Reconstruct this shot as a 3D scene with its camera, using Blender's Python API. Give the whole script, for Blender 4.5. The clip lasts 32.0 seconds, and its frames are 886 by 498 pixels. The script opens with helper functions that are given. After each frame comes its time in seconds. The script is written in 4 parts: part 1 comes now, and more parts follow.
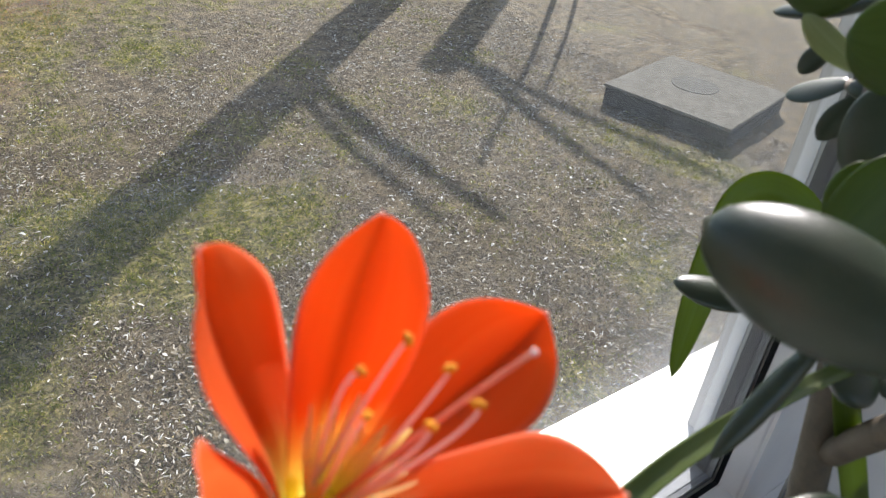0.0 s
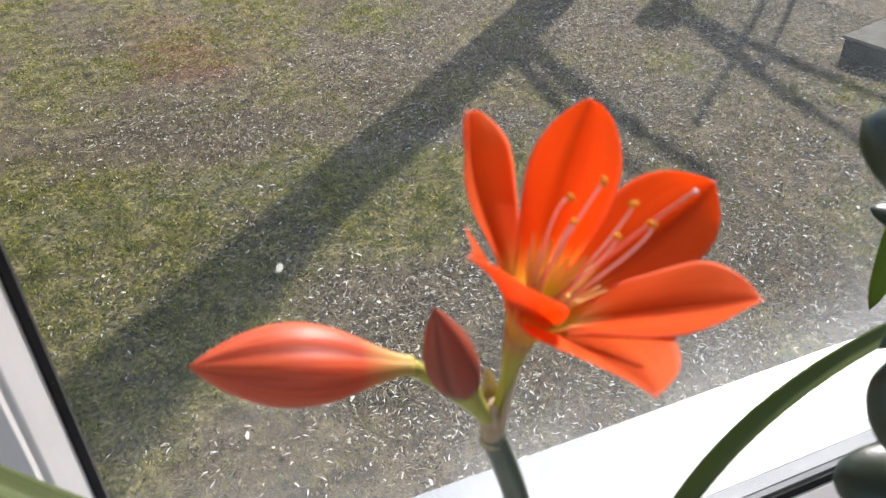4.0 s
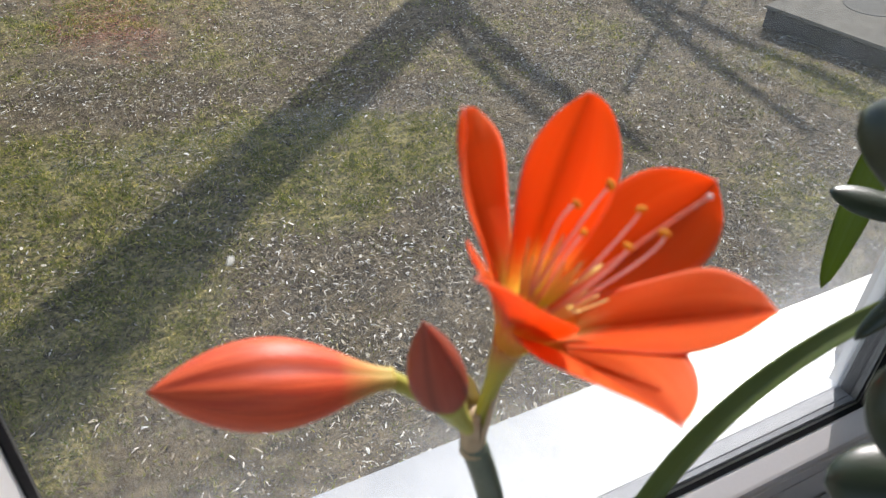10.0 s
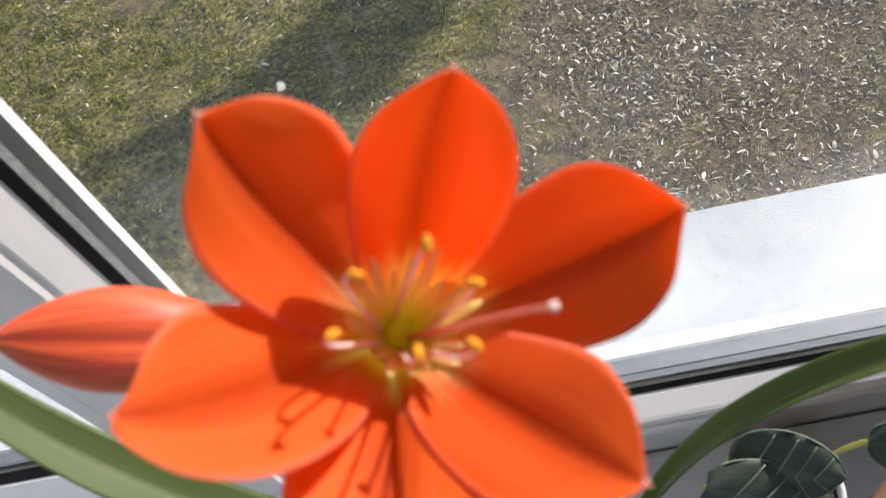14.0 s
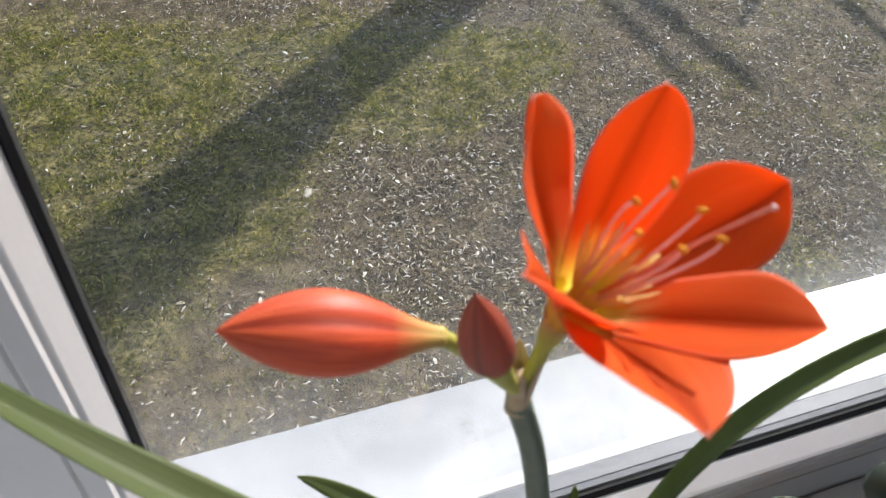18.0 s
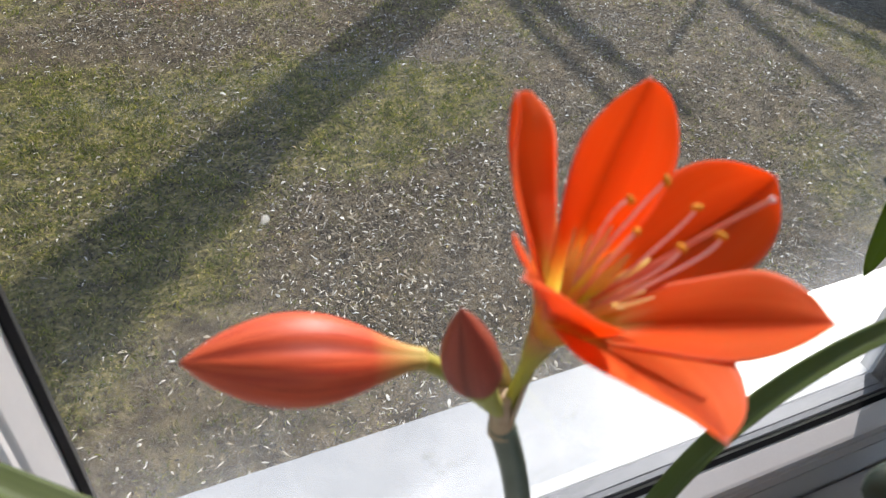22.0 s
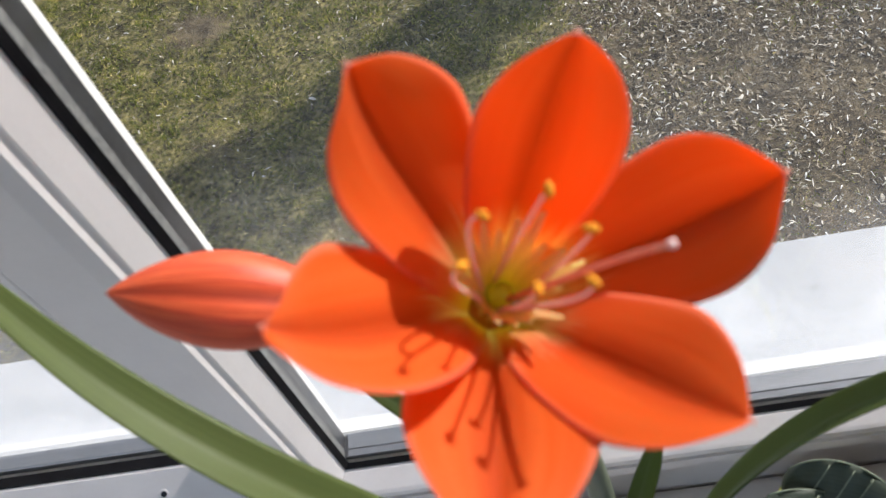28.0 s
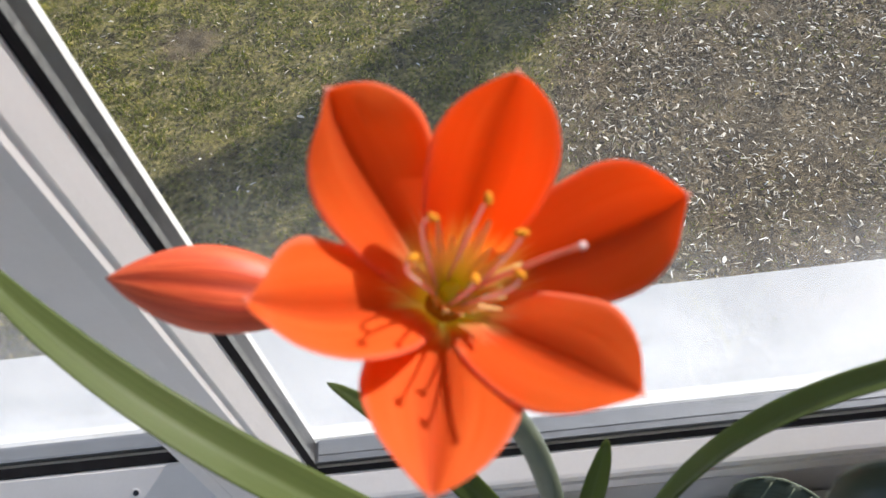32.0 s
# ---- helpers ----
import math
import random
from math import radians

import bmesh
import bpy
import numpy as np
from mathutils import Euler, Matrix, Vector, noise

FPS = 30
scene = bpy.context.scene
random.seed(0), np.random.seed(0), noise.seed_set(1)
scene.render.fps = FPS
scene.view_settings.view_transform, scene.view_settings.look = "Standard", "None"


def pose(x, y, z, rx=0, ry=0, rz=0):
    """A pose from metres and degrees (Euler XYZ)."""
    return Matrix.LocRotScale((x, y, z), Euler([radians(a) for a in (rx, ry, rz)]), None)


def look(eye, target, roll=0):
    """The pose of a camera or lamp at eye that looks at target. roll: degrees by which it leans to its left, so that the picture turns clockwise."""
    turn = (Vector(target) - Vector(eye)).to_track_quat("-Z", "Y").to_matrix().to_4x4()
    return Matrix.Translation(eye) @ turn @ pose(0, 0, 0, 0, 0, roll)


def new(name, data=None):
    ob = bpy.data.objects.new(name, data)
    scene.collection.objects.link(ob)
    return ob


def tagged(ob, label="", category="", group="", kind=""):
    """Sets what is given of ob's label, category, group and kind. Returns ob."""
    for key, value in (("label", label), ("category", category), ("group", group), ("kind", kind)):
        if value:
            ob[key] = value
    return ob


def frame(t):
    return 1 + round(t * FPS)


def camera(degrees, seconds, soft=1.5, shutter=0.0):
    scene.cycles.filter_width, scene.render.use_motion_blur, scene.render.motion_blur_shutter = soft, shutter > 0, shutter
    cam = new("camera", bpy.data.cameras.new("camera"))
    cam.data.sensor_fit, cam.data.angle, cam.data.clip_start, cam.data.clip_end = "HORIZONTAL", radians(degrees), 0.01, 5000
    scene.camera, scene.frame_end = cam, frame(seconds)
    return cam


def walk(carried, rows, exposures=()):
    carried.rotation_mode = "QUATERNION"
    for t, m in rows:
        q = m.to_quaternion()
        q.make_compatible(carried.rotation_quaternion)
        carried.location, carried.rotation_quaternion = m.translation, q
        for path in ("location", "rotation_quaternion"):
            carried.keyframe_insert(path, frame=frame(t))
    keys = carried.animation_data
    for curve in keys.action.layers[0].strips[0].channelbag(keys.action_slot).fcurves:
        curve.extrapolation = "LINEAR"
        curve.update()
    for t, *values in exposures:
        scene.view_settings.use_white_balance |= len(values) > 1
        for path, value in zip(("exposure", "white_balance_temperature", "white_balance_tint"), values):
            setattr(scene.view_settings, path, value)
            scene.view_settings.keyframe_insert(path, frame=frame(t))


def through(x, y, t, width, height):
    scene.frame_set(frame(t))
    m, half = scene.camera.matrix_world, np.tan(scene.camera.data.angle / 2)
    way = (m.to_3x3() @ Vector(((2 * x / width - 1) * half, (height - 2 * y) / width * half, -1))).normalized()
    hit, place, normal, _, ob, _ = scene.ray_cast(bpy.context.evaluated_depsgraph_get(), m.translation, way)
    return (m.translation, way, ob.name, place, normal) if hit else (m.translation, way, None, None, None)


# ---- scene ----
cam = camera(58.43, 32.0, soft=1.12)
cam.data.dof.use_dof, cam.data.dof.focus_distance, cam.data.dof.aperture_fstop = True, 4.5, 24.0
# seconds, eye, yaw, pitch, roll
PATH = [
    (0, 0.0917, -0.2050, 0.5280, -40.24, -32.72, 7.24),
    (0.5, 0.0829, -0.2187, 0.5480, -39.04, -33.71, 5.08),
    (1, 0.0799, -0.2249, 0.5443, -34.69, -33.73, 4.25),
    (1.5, 0.0768, -0.2332, 0.5435, -31.54, -34.04, 2.63),
    (2, 0.0731, -0.2343, 0.5416, -31.06, -34.42, 3.47),
    (2.5, 0.0705, -0.2331, 0.5406, -30.37, -34.71, 2.75),
    (3, 0.0646, -0.2356, 0.5387, -29.44, -35.14, 2.03),
    (3.5, 0.0633, -0.2435, 0.5412, -29.71, -35.47, 1.88),
    (4, 0.0586, -0.2566, 0.5424, -22.55, -36.34, -0.72),
    (4.5, 0.0489, -0.2714, 0.5266, -20.45, -35.82, -1.44),
    (6.5, 0.0796, -0.1681, 0.5025, -23.16, -41.97, -0.13),
    (7, 0.0721, -0.1727, 0.4992, -23.46, -42.00, 1.53),
    (7.5, 0.0689, -0.1788, 0.4957, -28.49, -41.41, 5.90),
    (8, 0.0579, -0.2000, 0.5129, -28.78, -39.23, 4.44),
    (8.5, 0.0613, -0.2255, 0.5259, -29.53, -39.46, 2.73),
    (9, 0.0558, -0.2389, 0.5346, -29.55, -38.60, 2.33),
    (9.5, 0.0517, -0.2372, 0.5401, -28.59, -38.35, 2.17),
    (10, 0.0549, -0.2333, 0.5394, -28.72, -38.65, 2.45),
    (10.5, 0.0579, -0.2371, 0.5384, -29.48, -38.52, 2.88),
    (11, 0.0742, -0.2369, 0.5387, -27.05, -38.05, 0.43),
    (11.5, 0.0994, -0.2262, 0.5239, -18.89, -38.98, -2.12),
    (12, 0.1175, -0.2223, 0.5260, -11.28, -39.37, -7.74),
    (12.5, 0.1287, -0.2019, 0.5301, -5.07, -48.67, -9.30),
    (13, 0.1492, -0.1920, 0.5433, 1.81, -55.95, -13.97),
    (14, 0.1607, -0.1850, 0.5380, 6.17, -58.17, -16.63),
    (14.5, 0.1620, -0.1890, 0.5360, 7.55, -56.51, -16.20),
    (16.5, 0.1495, -0.1953, 0.5370, 6.36, -57.26, -15.56),
    (17, 0.1297, -0.2037, 0.5441, -0.69, -56.47, -9.20),
    (17.5, 0.0970, -0.2071, 0.5483, -15.32, -49.92, 0.28),
    (18, 0.0614, -0.2308, 0.5527, -21.14, -44.93, 3.15),
    (18.5, 0.0567, -0.2481, 0.5560, -22.73, -43.52, 2.36),
    (19, 0.0634, -0.2468, 0.5598, -21.58, -43.58, 0.63),
    (19.5, 0.0619, -0.2375, 0.5545, -21.77, -44.14, 1.10),
    (20, 0.0584, -0.2304, 0.5449, -22.87, -44.30, 2.43),
    (20.5, 0.0493, -0.2284, 0.5356, -24.34, -42.77, 4.15),
    (21, 0.0498, -0.2269, 0.5364, -25.33, -42.74, 4.43),
    (21.5, 0.0516, -0.2245, 0.5392, -26.02, -42.28, 4.50),
    (22, 0.0561, -0.2238, 0.5410, -26.26, -42.20, 4.14),
    (22.5, 0.0580, -0.2221, 0.5402, -26.22, -42.67, 3.69),
    (23, 0.0537, -0.2218, 0.5352, -26.57, -43.06, 4.27),
    (23.5, 0.0421, -0.2274, 0.5328, -29.20, -39.77, 7.68),
    (24, 0.0352, -0.2449, 0.5389, -29.21, -38.52, 6.62),
    (24.5, 0.0343, -0.2541, 0.5396, -29.28, -37.80, 6.88),
    (25, 0.0347, -0.2551, 0.5431, -28.43, -37.97, 6.53),
    (25.5, 0.0452, -0.2553, 0.5421, -26.43, -40.33, 4.59),
    (26, 0.0652, -0.2526, 0.5487, -22.46, -41.67, 1.12),
    (26.5, 0.0849, -0.2417, 0.5455, -16.45, -43.50, -2.13),
    (28.5, 0.1598, -0.1955, 0.5400, 13.29, -55.96, -18.84),
    (29, 0.1647, -0.1958, 0.5397, 11.76, -55.39, -16.56),
    (29.5, 0.1642, -0.1960, 0.5393, 11.42, -55.08, -15.51),
    (30, 0.1630, -0.1962, 0.5390, 11.91, -55.47, -15.84),
    (30.5, 0.1614, -0.1978, 0.5367, 11.17, -56.01, -14.89),
    (31, 0.1577, -0.2041, 0.5431, 11.42, -56.60, -15.59),
    (31.5, 0.1557, -0.2154, 0.5546, 9.00, -53.63, -13.39),
    (32, 0.1527, -0.2187, 0.5570, 6.31, -53.37, -11.92),
]
walk(cam, [(t, pose(x, y, z, 90 + pitch, 0, yaw) @ pose(0, 0, 0, 0, 0, roll)) for t, x, y, z, yaw, pitch, roll in PATH],
     exposures=[(t, e, 6500, 17) for t, e in ((0.0, 0.86), (1.0, 0.88), (3.0, 0.86), (4.0, 0.80), (7.0, 0.83), (8.0, 0.87), (9.5, 0.68), (12.0, 0.66), (13.0, 0.76), (14.0, 0.74), (17.0, 0.70), (20.0, 0.57), (23.0, 0.57), (25.0, 0.63), (26.0, 0.60), (29.0, 0.62), (32.0, 0.66))])

# ---- light ----
SUN_AZ, SUN_EL = 49.2, 35.0          # degrees from +y towards +x, and above the horizon
SUN_XY = (math.sin(radians(SUN_AZ)), math.cos(radians(SUN_AZ)))
world = bpy.data.worlds.new("sky_world")
scene.world = world
world.use_nodes = True
sky = world.node_tree.nodes.new("ShaderNodeTexSky")
sky.sky_type, sky.sun_disc = "NISHITA", False
sky.sun_elevation, sky.sun_rotation = radians(SUN_EL), radians(SUN_AZ)
world.node_tree.links.new(sky.outputs[0], world.node_tree.nodes["Background"].inputs[0])
world.node_tree.nodes["Background"].inputs[1].default_value = 0.145
sun = new("sun", bpy.data.lights.new("sun", "SUN"))
sun.data.energy, sun.data.angle, sun.data.color = 4.2, radians(0.53), (1.0, 0.965, 0.92)
SUN_DIR = Vector((SUN_XY[0] * math.cos(radians(SUN_EL)), SUN_XY[1] * math.cos(radians(SUN_EL)), math.sin(radians(SUN_EL))))
sun.matrix_world = look(SUN_DIR * 30, (0, 0, 0))


# ---- materials ----
def nodes_of(name):
    m = bpy.data.materials.new(name)
    m.use_nodes = True
    return m, m.node_tree, m.node_tree.nodes["Principled BSDF"]


def node(tree, kind, **values):
    n = tree.nodes.new(kind)
    for k, v in values.items():
        n.inputs[k.replace("_", " ")].default_value = v
    return n


def noise_fac(tree, scale, detail=4.0, rough=0.6, space="Object"):
    co = tree.nodes.new("ShaderNodeTexCoord")
    n = node(tree, "ShaderNodeTexNoise", Scale=scale, Detail=detail, Roughness=rough)
    tree.links.new(co.outputs[space], n.inputs["Vector"])
    return n.outputs["Fac"]


def ramp(tree, fac, stops):
    r = tree.nodes.new("ShaderNodeValToRGB")
    el = r.color_ramp.elements
    while len(el) < len(stops):
        el.new(0.5)
    for e, (p, c) in zip(el, stops):
        e.position, e.color = p, (*c, 1) if len(c) == 3 else c
    tree.links.new(fac, r.inputs["Fac"])
    return r.outputs["Color"]


def mixed(tree, fac, a, b, blend="MIX"):
    m = tree.nodes.new("ShaderNodeMix")
    m.data_type, m.blend_type = "RGBA", blend
    for sock, v in ((m.inputs[0], fac), (m.inputs[6], a), (m.inputs[7], b)):
        if isinstance(v, (tuple, list)):
            sock.default_value = (*v, 1)
        elif isinstance(v, (int, float)):
            sock.default_value = v
        else:
            tree.links.new(v, sock)
    return m.outputs[2]


def bumped(tree, bsdf, fac, strength, distance):
    b = node(tree, "ShaderNodeBump", Strength=strength, Distance=distance)
    tree.links.new(fac, b.inputs["Height"])
    tree.links.new(b.outputs["Normal"], bsdf.inputs["Normal"])


def surface(name, light, dark, rough=0.5, scale=30.0, fine=300.0, bump=0.2, metal=0.0, island=0.0, subsurface=0.0, spec=0.5):
    """A material of two tones mixed at a coarse and a fine scale, with fine relief."""
    m, t, b = nodes_of(name)
    coarse, small = noise_fac(t, scale, 5), noise_fac(t, fine, 3)
    col = mixed(t, ramp(t, coarse, [(0.32, (0, 0, 0)), (0.68, (1, 1, 1))]), dark, light)
    col = mixed(t, 0.25, col, ramp(t, small, [(0.3, dark), (0.7, light)]))
    if island:
        g = t.nodes.new("ShaderNodeObjectInfo")
        col = mixed(t, island, col, ramp(t, g.outputs["Random"], [(0.0, dark), (1.0, light)]))
    t.links.new(col, b.inputs["Base Color"])
    b.inputs["Roughness"].default_value, b.inputs["Metallic"].default_value = rough, metal
    b.inputs["Specular IOR Level"].default_value = spec
    if bump:
        bumped(t, b, small, bump, 0.001)
    return m


def leafy(name, top, low, vein, rough, through=0.35, glow=(0.2, 0.35, 0.02), ribs=0.0, foot=None, foot_from=0.02, foot_to=0.3):
    """A leaf or petal: stripes along its length by its UV, and light that passes through."""
    m, t, b = nodes_of(name)
    uv = t.nodes.new("ShaderNodeUVMap")
    sep = t.nodes.new("ShaderNodeSeparateXYZ")
    t.links.new(uv.outputs[0], sep.inputs[0])
    stretch = t.nodes.new("ShaderNodeMapping")
    stretch.inputs["Scale"].default_value = (38, 1.6, 1)
    t.links.new(uv.outputs[0], stretch.inputs[0])
    streak = node(t, "ShaderNodeTexNoise", Scale=1.0, Detail=3.0, Roughness=0.6)
    t.links.new(stretch.outputs[0], streak.inputs["Vector"])
    col = mixed(t, ramp(t, streak.outputs["Fac"], [(0.3, (0, 0, 0)), (0.7, (1, 1, 1))]), low, top)
    mid = ramp(t, sep.outputs["X"], [(0.40, (0, 0, 0)), (0.475, (1, 1, 1)), (0.525, (1, 1, 1)), (0.60, (0, 0, 0))])
    col = mixed(t, mid, col, mixed(t, 0.55, col, vein))
    if foot:
        col = mixed(t, ramp(t, sep.outputs["Y"], [(foot_from, (1, 1, 1)), (foot_to, (0, 0, 0))]), col, foot)
    t.links.new(col, b.inputs["Base Color"])
    b.inputs["Roughness"].default_value, b.inputs["Specular IOR Level"].default_value = rough, 0.36
    bumped(t, b, streak.outputs["Fac"], 0.25 + ribs, 0.0006)
    tr = t.nodes.new("ShaderNodeBsdfTranslucent")
    t.links.new(mixed(t, 0.7, col, glow), tr.inputs["Color"])
    mx = t.nodes.new("ShaderNodeMixShader")
    mx.inputs[0].default_value = through
    t.links.new(b.outputs[0], mx.inputs[1])
    t.links.new(tr.outputs[0], mx.inputs[2])
    t.links.new(mx.outputs[0], t.nodes["Material Output"].inputs["Surface"])
    return m


def petal_material(name):
    m, t, b = nodes_of(name)
    uv = t.nodes.new("ShaderNodeUVMap")
    sep = t.nodes.new("ShaderNodeSeparateXYZ")
    t.links.new(uv.outputs[0], sep.inputs[0])
    stretch = t.nodes.new("ShaderNodeMapping")
    stretch.inputs["Scale"].default_value = (30, 2.2, 1)
    t.links.new(uv.outputs[0], stretch.inputs[0])
    streak = node(t, "ShaderNodeTexNoise", Scale=1.0, Detail=4.0, Roughness=0.6)
    t.links.new(stretch.outputs[0], streak.inputs["Vector"])
    col = mixed(t, ramp(t, streak.outputs["Fac"], [(0.3, (0, 0, 0)), (0.72, (1, 1, 1))]), (0.90, 0.160, 0.016), (0.94, 0.225, 0.042))
    mid = ramp(t, sep.outputs["X"], [(0.30, (0, 0, 0)), (0.45, (1, 1, 1)), (0.55, (1, 1, 1)), (0.70, (0, 0, 0))])
    col = mixed(t, mid, col, mixed(t, 0.56, col, (0.46, 0.030, 0.004)))
    rim = ramp(t, sep.outputs["X"], [(0.0, (1, 1, 1)), (0.07, (0, 0, 0)), (0.93, (0, 0, 0)), (1.0, (1, 1, 1))])
    col = mixed(t, rim, col, mixed(t, 0.45, col, (0.96, 0.42, 0.30)))
    ragged = t.nodes.new("ShaderNodeMath")
    ragged.operation = "MULTIPLY_ADD"
    t.links.new(streak.outputs["Fac"], ragged.inputs[0])
    ragged.inputs[1].default_value = 0.45
    t.links.new(sep.outputs["Y"], ragged.inputs[2])
    throat = ramp(t, ragged.outputs[0], [(0.30, (1, 1, 1)), (0.54, (0, 0, 0))])
    col = mixed(t, throat, col, (0.96, 0.80, 0.42))
    tip = ramp(t, sep.outputs["Y"], [(0.965, (0, 0, 0)), (0.995, (1, 1, 1))])
    col = mixed(t, tip, col, mixed(t, 0.6, col, (0.9, 0.5, 0.42)))
    t.links.new(col, b.inputs["Base Color"])
    b.inputs["Roughness"].default_value = 0.5
    b.inputs["Specular IOR Level"].default_value = 0.2
    b.inputs["Sheen Weight"].default_value = 0.04
    bumped(t, b, streak.outputs["Fac"], 0.38, 0.0006)
    tr = t.nodes.new("ShaderNodeBsdfTranslucent")
    t.links.new(mixed(t, throat, mixed(t, 0.55, col, (1.0, 0.300, 0.020)), (0.98, 0.88, 0.32)), tr.inputs["Color"])
    mx = t.nodes.new("ShaderNodeMixShader")
    t.links.new(ramp(t, throat, [(0.0, (0.62, 0.62, 0.62)), (1.0, (0.90, 0.90, 0.90))]), mx.inputs[0])
    t.links.new(b.outputs[0], mx.inputs[1])
    t.links.new(tr.outputs[0], mx.inputs[2])
    t.links.new(mx.outputs[0], t.nodes["Material Output"].inputs["Surface"])
    return m


def glass_material(name, dust, dirt_haze):
    """A clear pane with a mirror sheen and a film of dust and painted haze that the sun lights up."""
    m, t, b = nodes_of(name)
    t.nodes.remove(b)
    clear = t.nodes.new("ShaderNodeBsdfTransparent")
    clear.inputs[0].default_value = (0.97, 0.985, 0.975, 1)
    gloss = t.nodes.new("ShaderNodeBsdfGlossy")
    gloss.inputs["Roughness"].default_value = 0.02
    facing = t.nodes.new("ShaderNodeLayerWeight")
    facing.inputs["Blend"].default_value = 0.5
    power = t.nodes.new("ShaderNodeMath")
    power.operation = "POWER"
    t.links.new(facing.outputs["Facing"], power.inputs[0])
    power.inputs[1].default_value = 5.0
    sheen = t.nodes.new("ShaderNodeMath")
    sheen.operation = "MULTIPLY_ADD"
    t.links.new(power.outputs[0], sheen.inputs[0])
    sheen.inputs[1].default_value, sheen.inputs[2].default_value = 0.6, 0.018
    a = t.nodes.new("ShaderNodeMixShader")
    t.links.new(sheen.outputs[0], a.inputs[0])
    t.links.new(clear.outputs[0], a.inputs[1])
    t.links.new(gloss.outputs[0], a.inputs[2])
    film = t.nodes.new("ShaderNodeBsdfTranslucent")
    film.inputs[0].default_value = (0.85, 0.87, 0.9, 1)
    big = ramp(t, noise_fac(t, 3.2, 3), [(0.30, (0.25, 0.25, 0.25)), (0.72, (1, 1, 1))])
    spots = ramp(t, noise_fac(t, 60, 5, 0.7), [(0.40, (0.55, 0.55, 0.55)), (0.75, (1, 1, 1))])
    amount = mixed(t, 1.0, big, spots, "MULTIPLY")
    # the film thickens low on the pane: splashed dirt, and sill glare as haze
    co = t.nodes.new("ShaderNodeTexCoord")
    sep = t.nodes.new("ShaderNodeSeparateXYZ")
    t.links.new(co.outputs["Object"], sep.inputs[0])
    low = ramp(t, sep.outputs["Z"], [(0.0, (1.0, 1.0, 1.0)), (0.10, (0.55, 0.55, 0.55)), (0.22, (0.06, 0.06, 0.06)), (0.34, (0, 0, 0))])
    low = mixed(t, 1.0, low, ramp(t, noise_fac(t, 9, 5, 0.65), [(0.30, (0.15, 0.15, 0.15)), (0.70, (1, 1, 1))]), "MULTIPLY")
    # and to the right, painting the bloom of the bright sill into the film
    aside = ramp(t, sep.outputs["X"], [(0.0, (0.18, 0.18, 0.18)), (0.55, (1, 1, 1))])
    amount = mixed(t, 1.0, mixed(t, 1.0, amount, aside, "MULTIPLY"), (dust, dust, dust), "MULTIPLY")
    amount = mixed(t, 1.0, amount, mixed(t, 1.0, low, (dirt_haze, dirt_haze, dirt_haze), "MULTIPLY"), "ADD")
    o = t.nodes.new("ShaderNodeMixShader")
    t.links.new(amount, o.inputs[0])
    t.links.new(a.outputs[0], o.inputs[1])
    t.links.new(film.outputs[0], o.inputs[2])
    t.links.new(o.outputs[0], t.nodes["Material Output"].inputs["Surface"])
    return m


def ground_material():
    m, t, b = nodes_of("garden_earth")
    at = t.nodes.new("ShaderNodeAttribute")
    at.attribute_name = "turf"
    clods, crumbs, big = noise_fac(t, 22, 6, 0.7), noise_fac(t, 120, 5, 0.75), noise_fac(t, 1.3, 4)
    earth = ramp(t, crumbs, [(0.36, (0.018, 0.011, 0.006)), (0.51, (0.108, 0.078, 0.042)), (0.66, (0.33, 0.255, 0.155))])
    earth = mixed(t, ramp(t, big, [(0.35, (0, 0, 0)), (0.65, (0.55, 0.55, 0.55))]), earth, (0.165, 0.130, 0.078))
    turf = ramp(t, clods, [(0.36, (0.026, 0.022, 0.007)), (0.50, (0.138, 0.122, 0.036)), (0.64, (0.32, 0.262, 0.115))])
    blend = t.nodes.new("ShaderNodeMath")
    blend.operation = "MULTIPLY_ADD"
    t.links.new(clods, blend.inputs[0])
    blend.inputs[1].default_value = 0.9
    sub = t.nodes.new("ShaderNodeMath")
    sub.operation = "SUBTRACT"
    t.links.new(at.outputs["Fac"], sub.inputs[0])
    sub.inputs[1].default_value = 0.45
    t.links.new(sub.outputs[0], blend.inputs[2])
    rust = t.nodes.new("ShaderNodeAttribute")
    rust.attribute_name = "fallen_leaves"
    brown = ramp(t, clods, [(0.36, (0.09, 0.035, 0.018)), (0.62, (0.36, 0.17, 0.10))])
    earth = mixed(t, rust.outputs["Fac"], earth, brown)
    mask = ramp(t, blend.outputs[0], [(0.36, (0, 0, 0)), (0.62, (1, 1, 1))])
    mottle = ramp(t, noise_fac(t, 4.5, 5, 0.65), [(0.36, (0.50, 0.47, 0.42)), (0.50, (1.1, 1.06, 0.98)), (0.64, (1.75, 1.66, 1.50))])
    t.links.new(mixed(t, 1.0, mixed(t, mask, earth, turf), mottle, "MULTIPLY"), b.inputs["Base Color"])
    b.inputs["Roughness"].default_value, b.inputs["Specular IOR Level"].default_value = 0.8, 0.35
    bumped(t, b, crumbs, 0.9, 0.03)
    return m


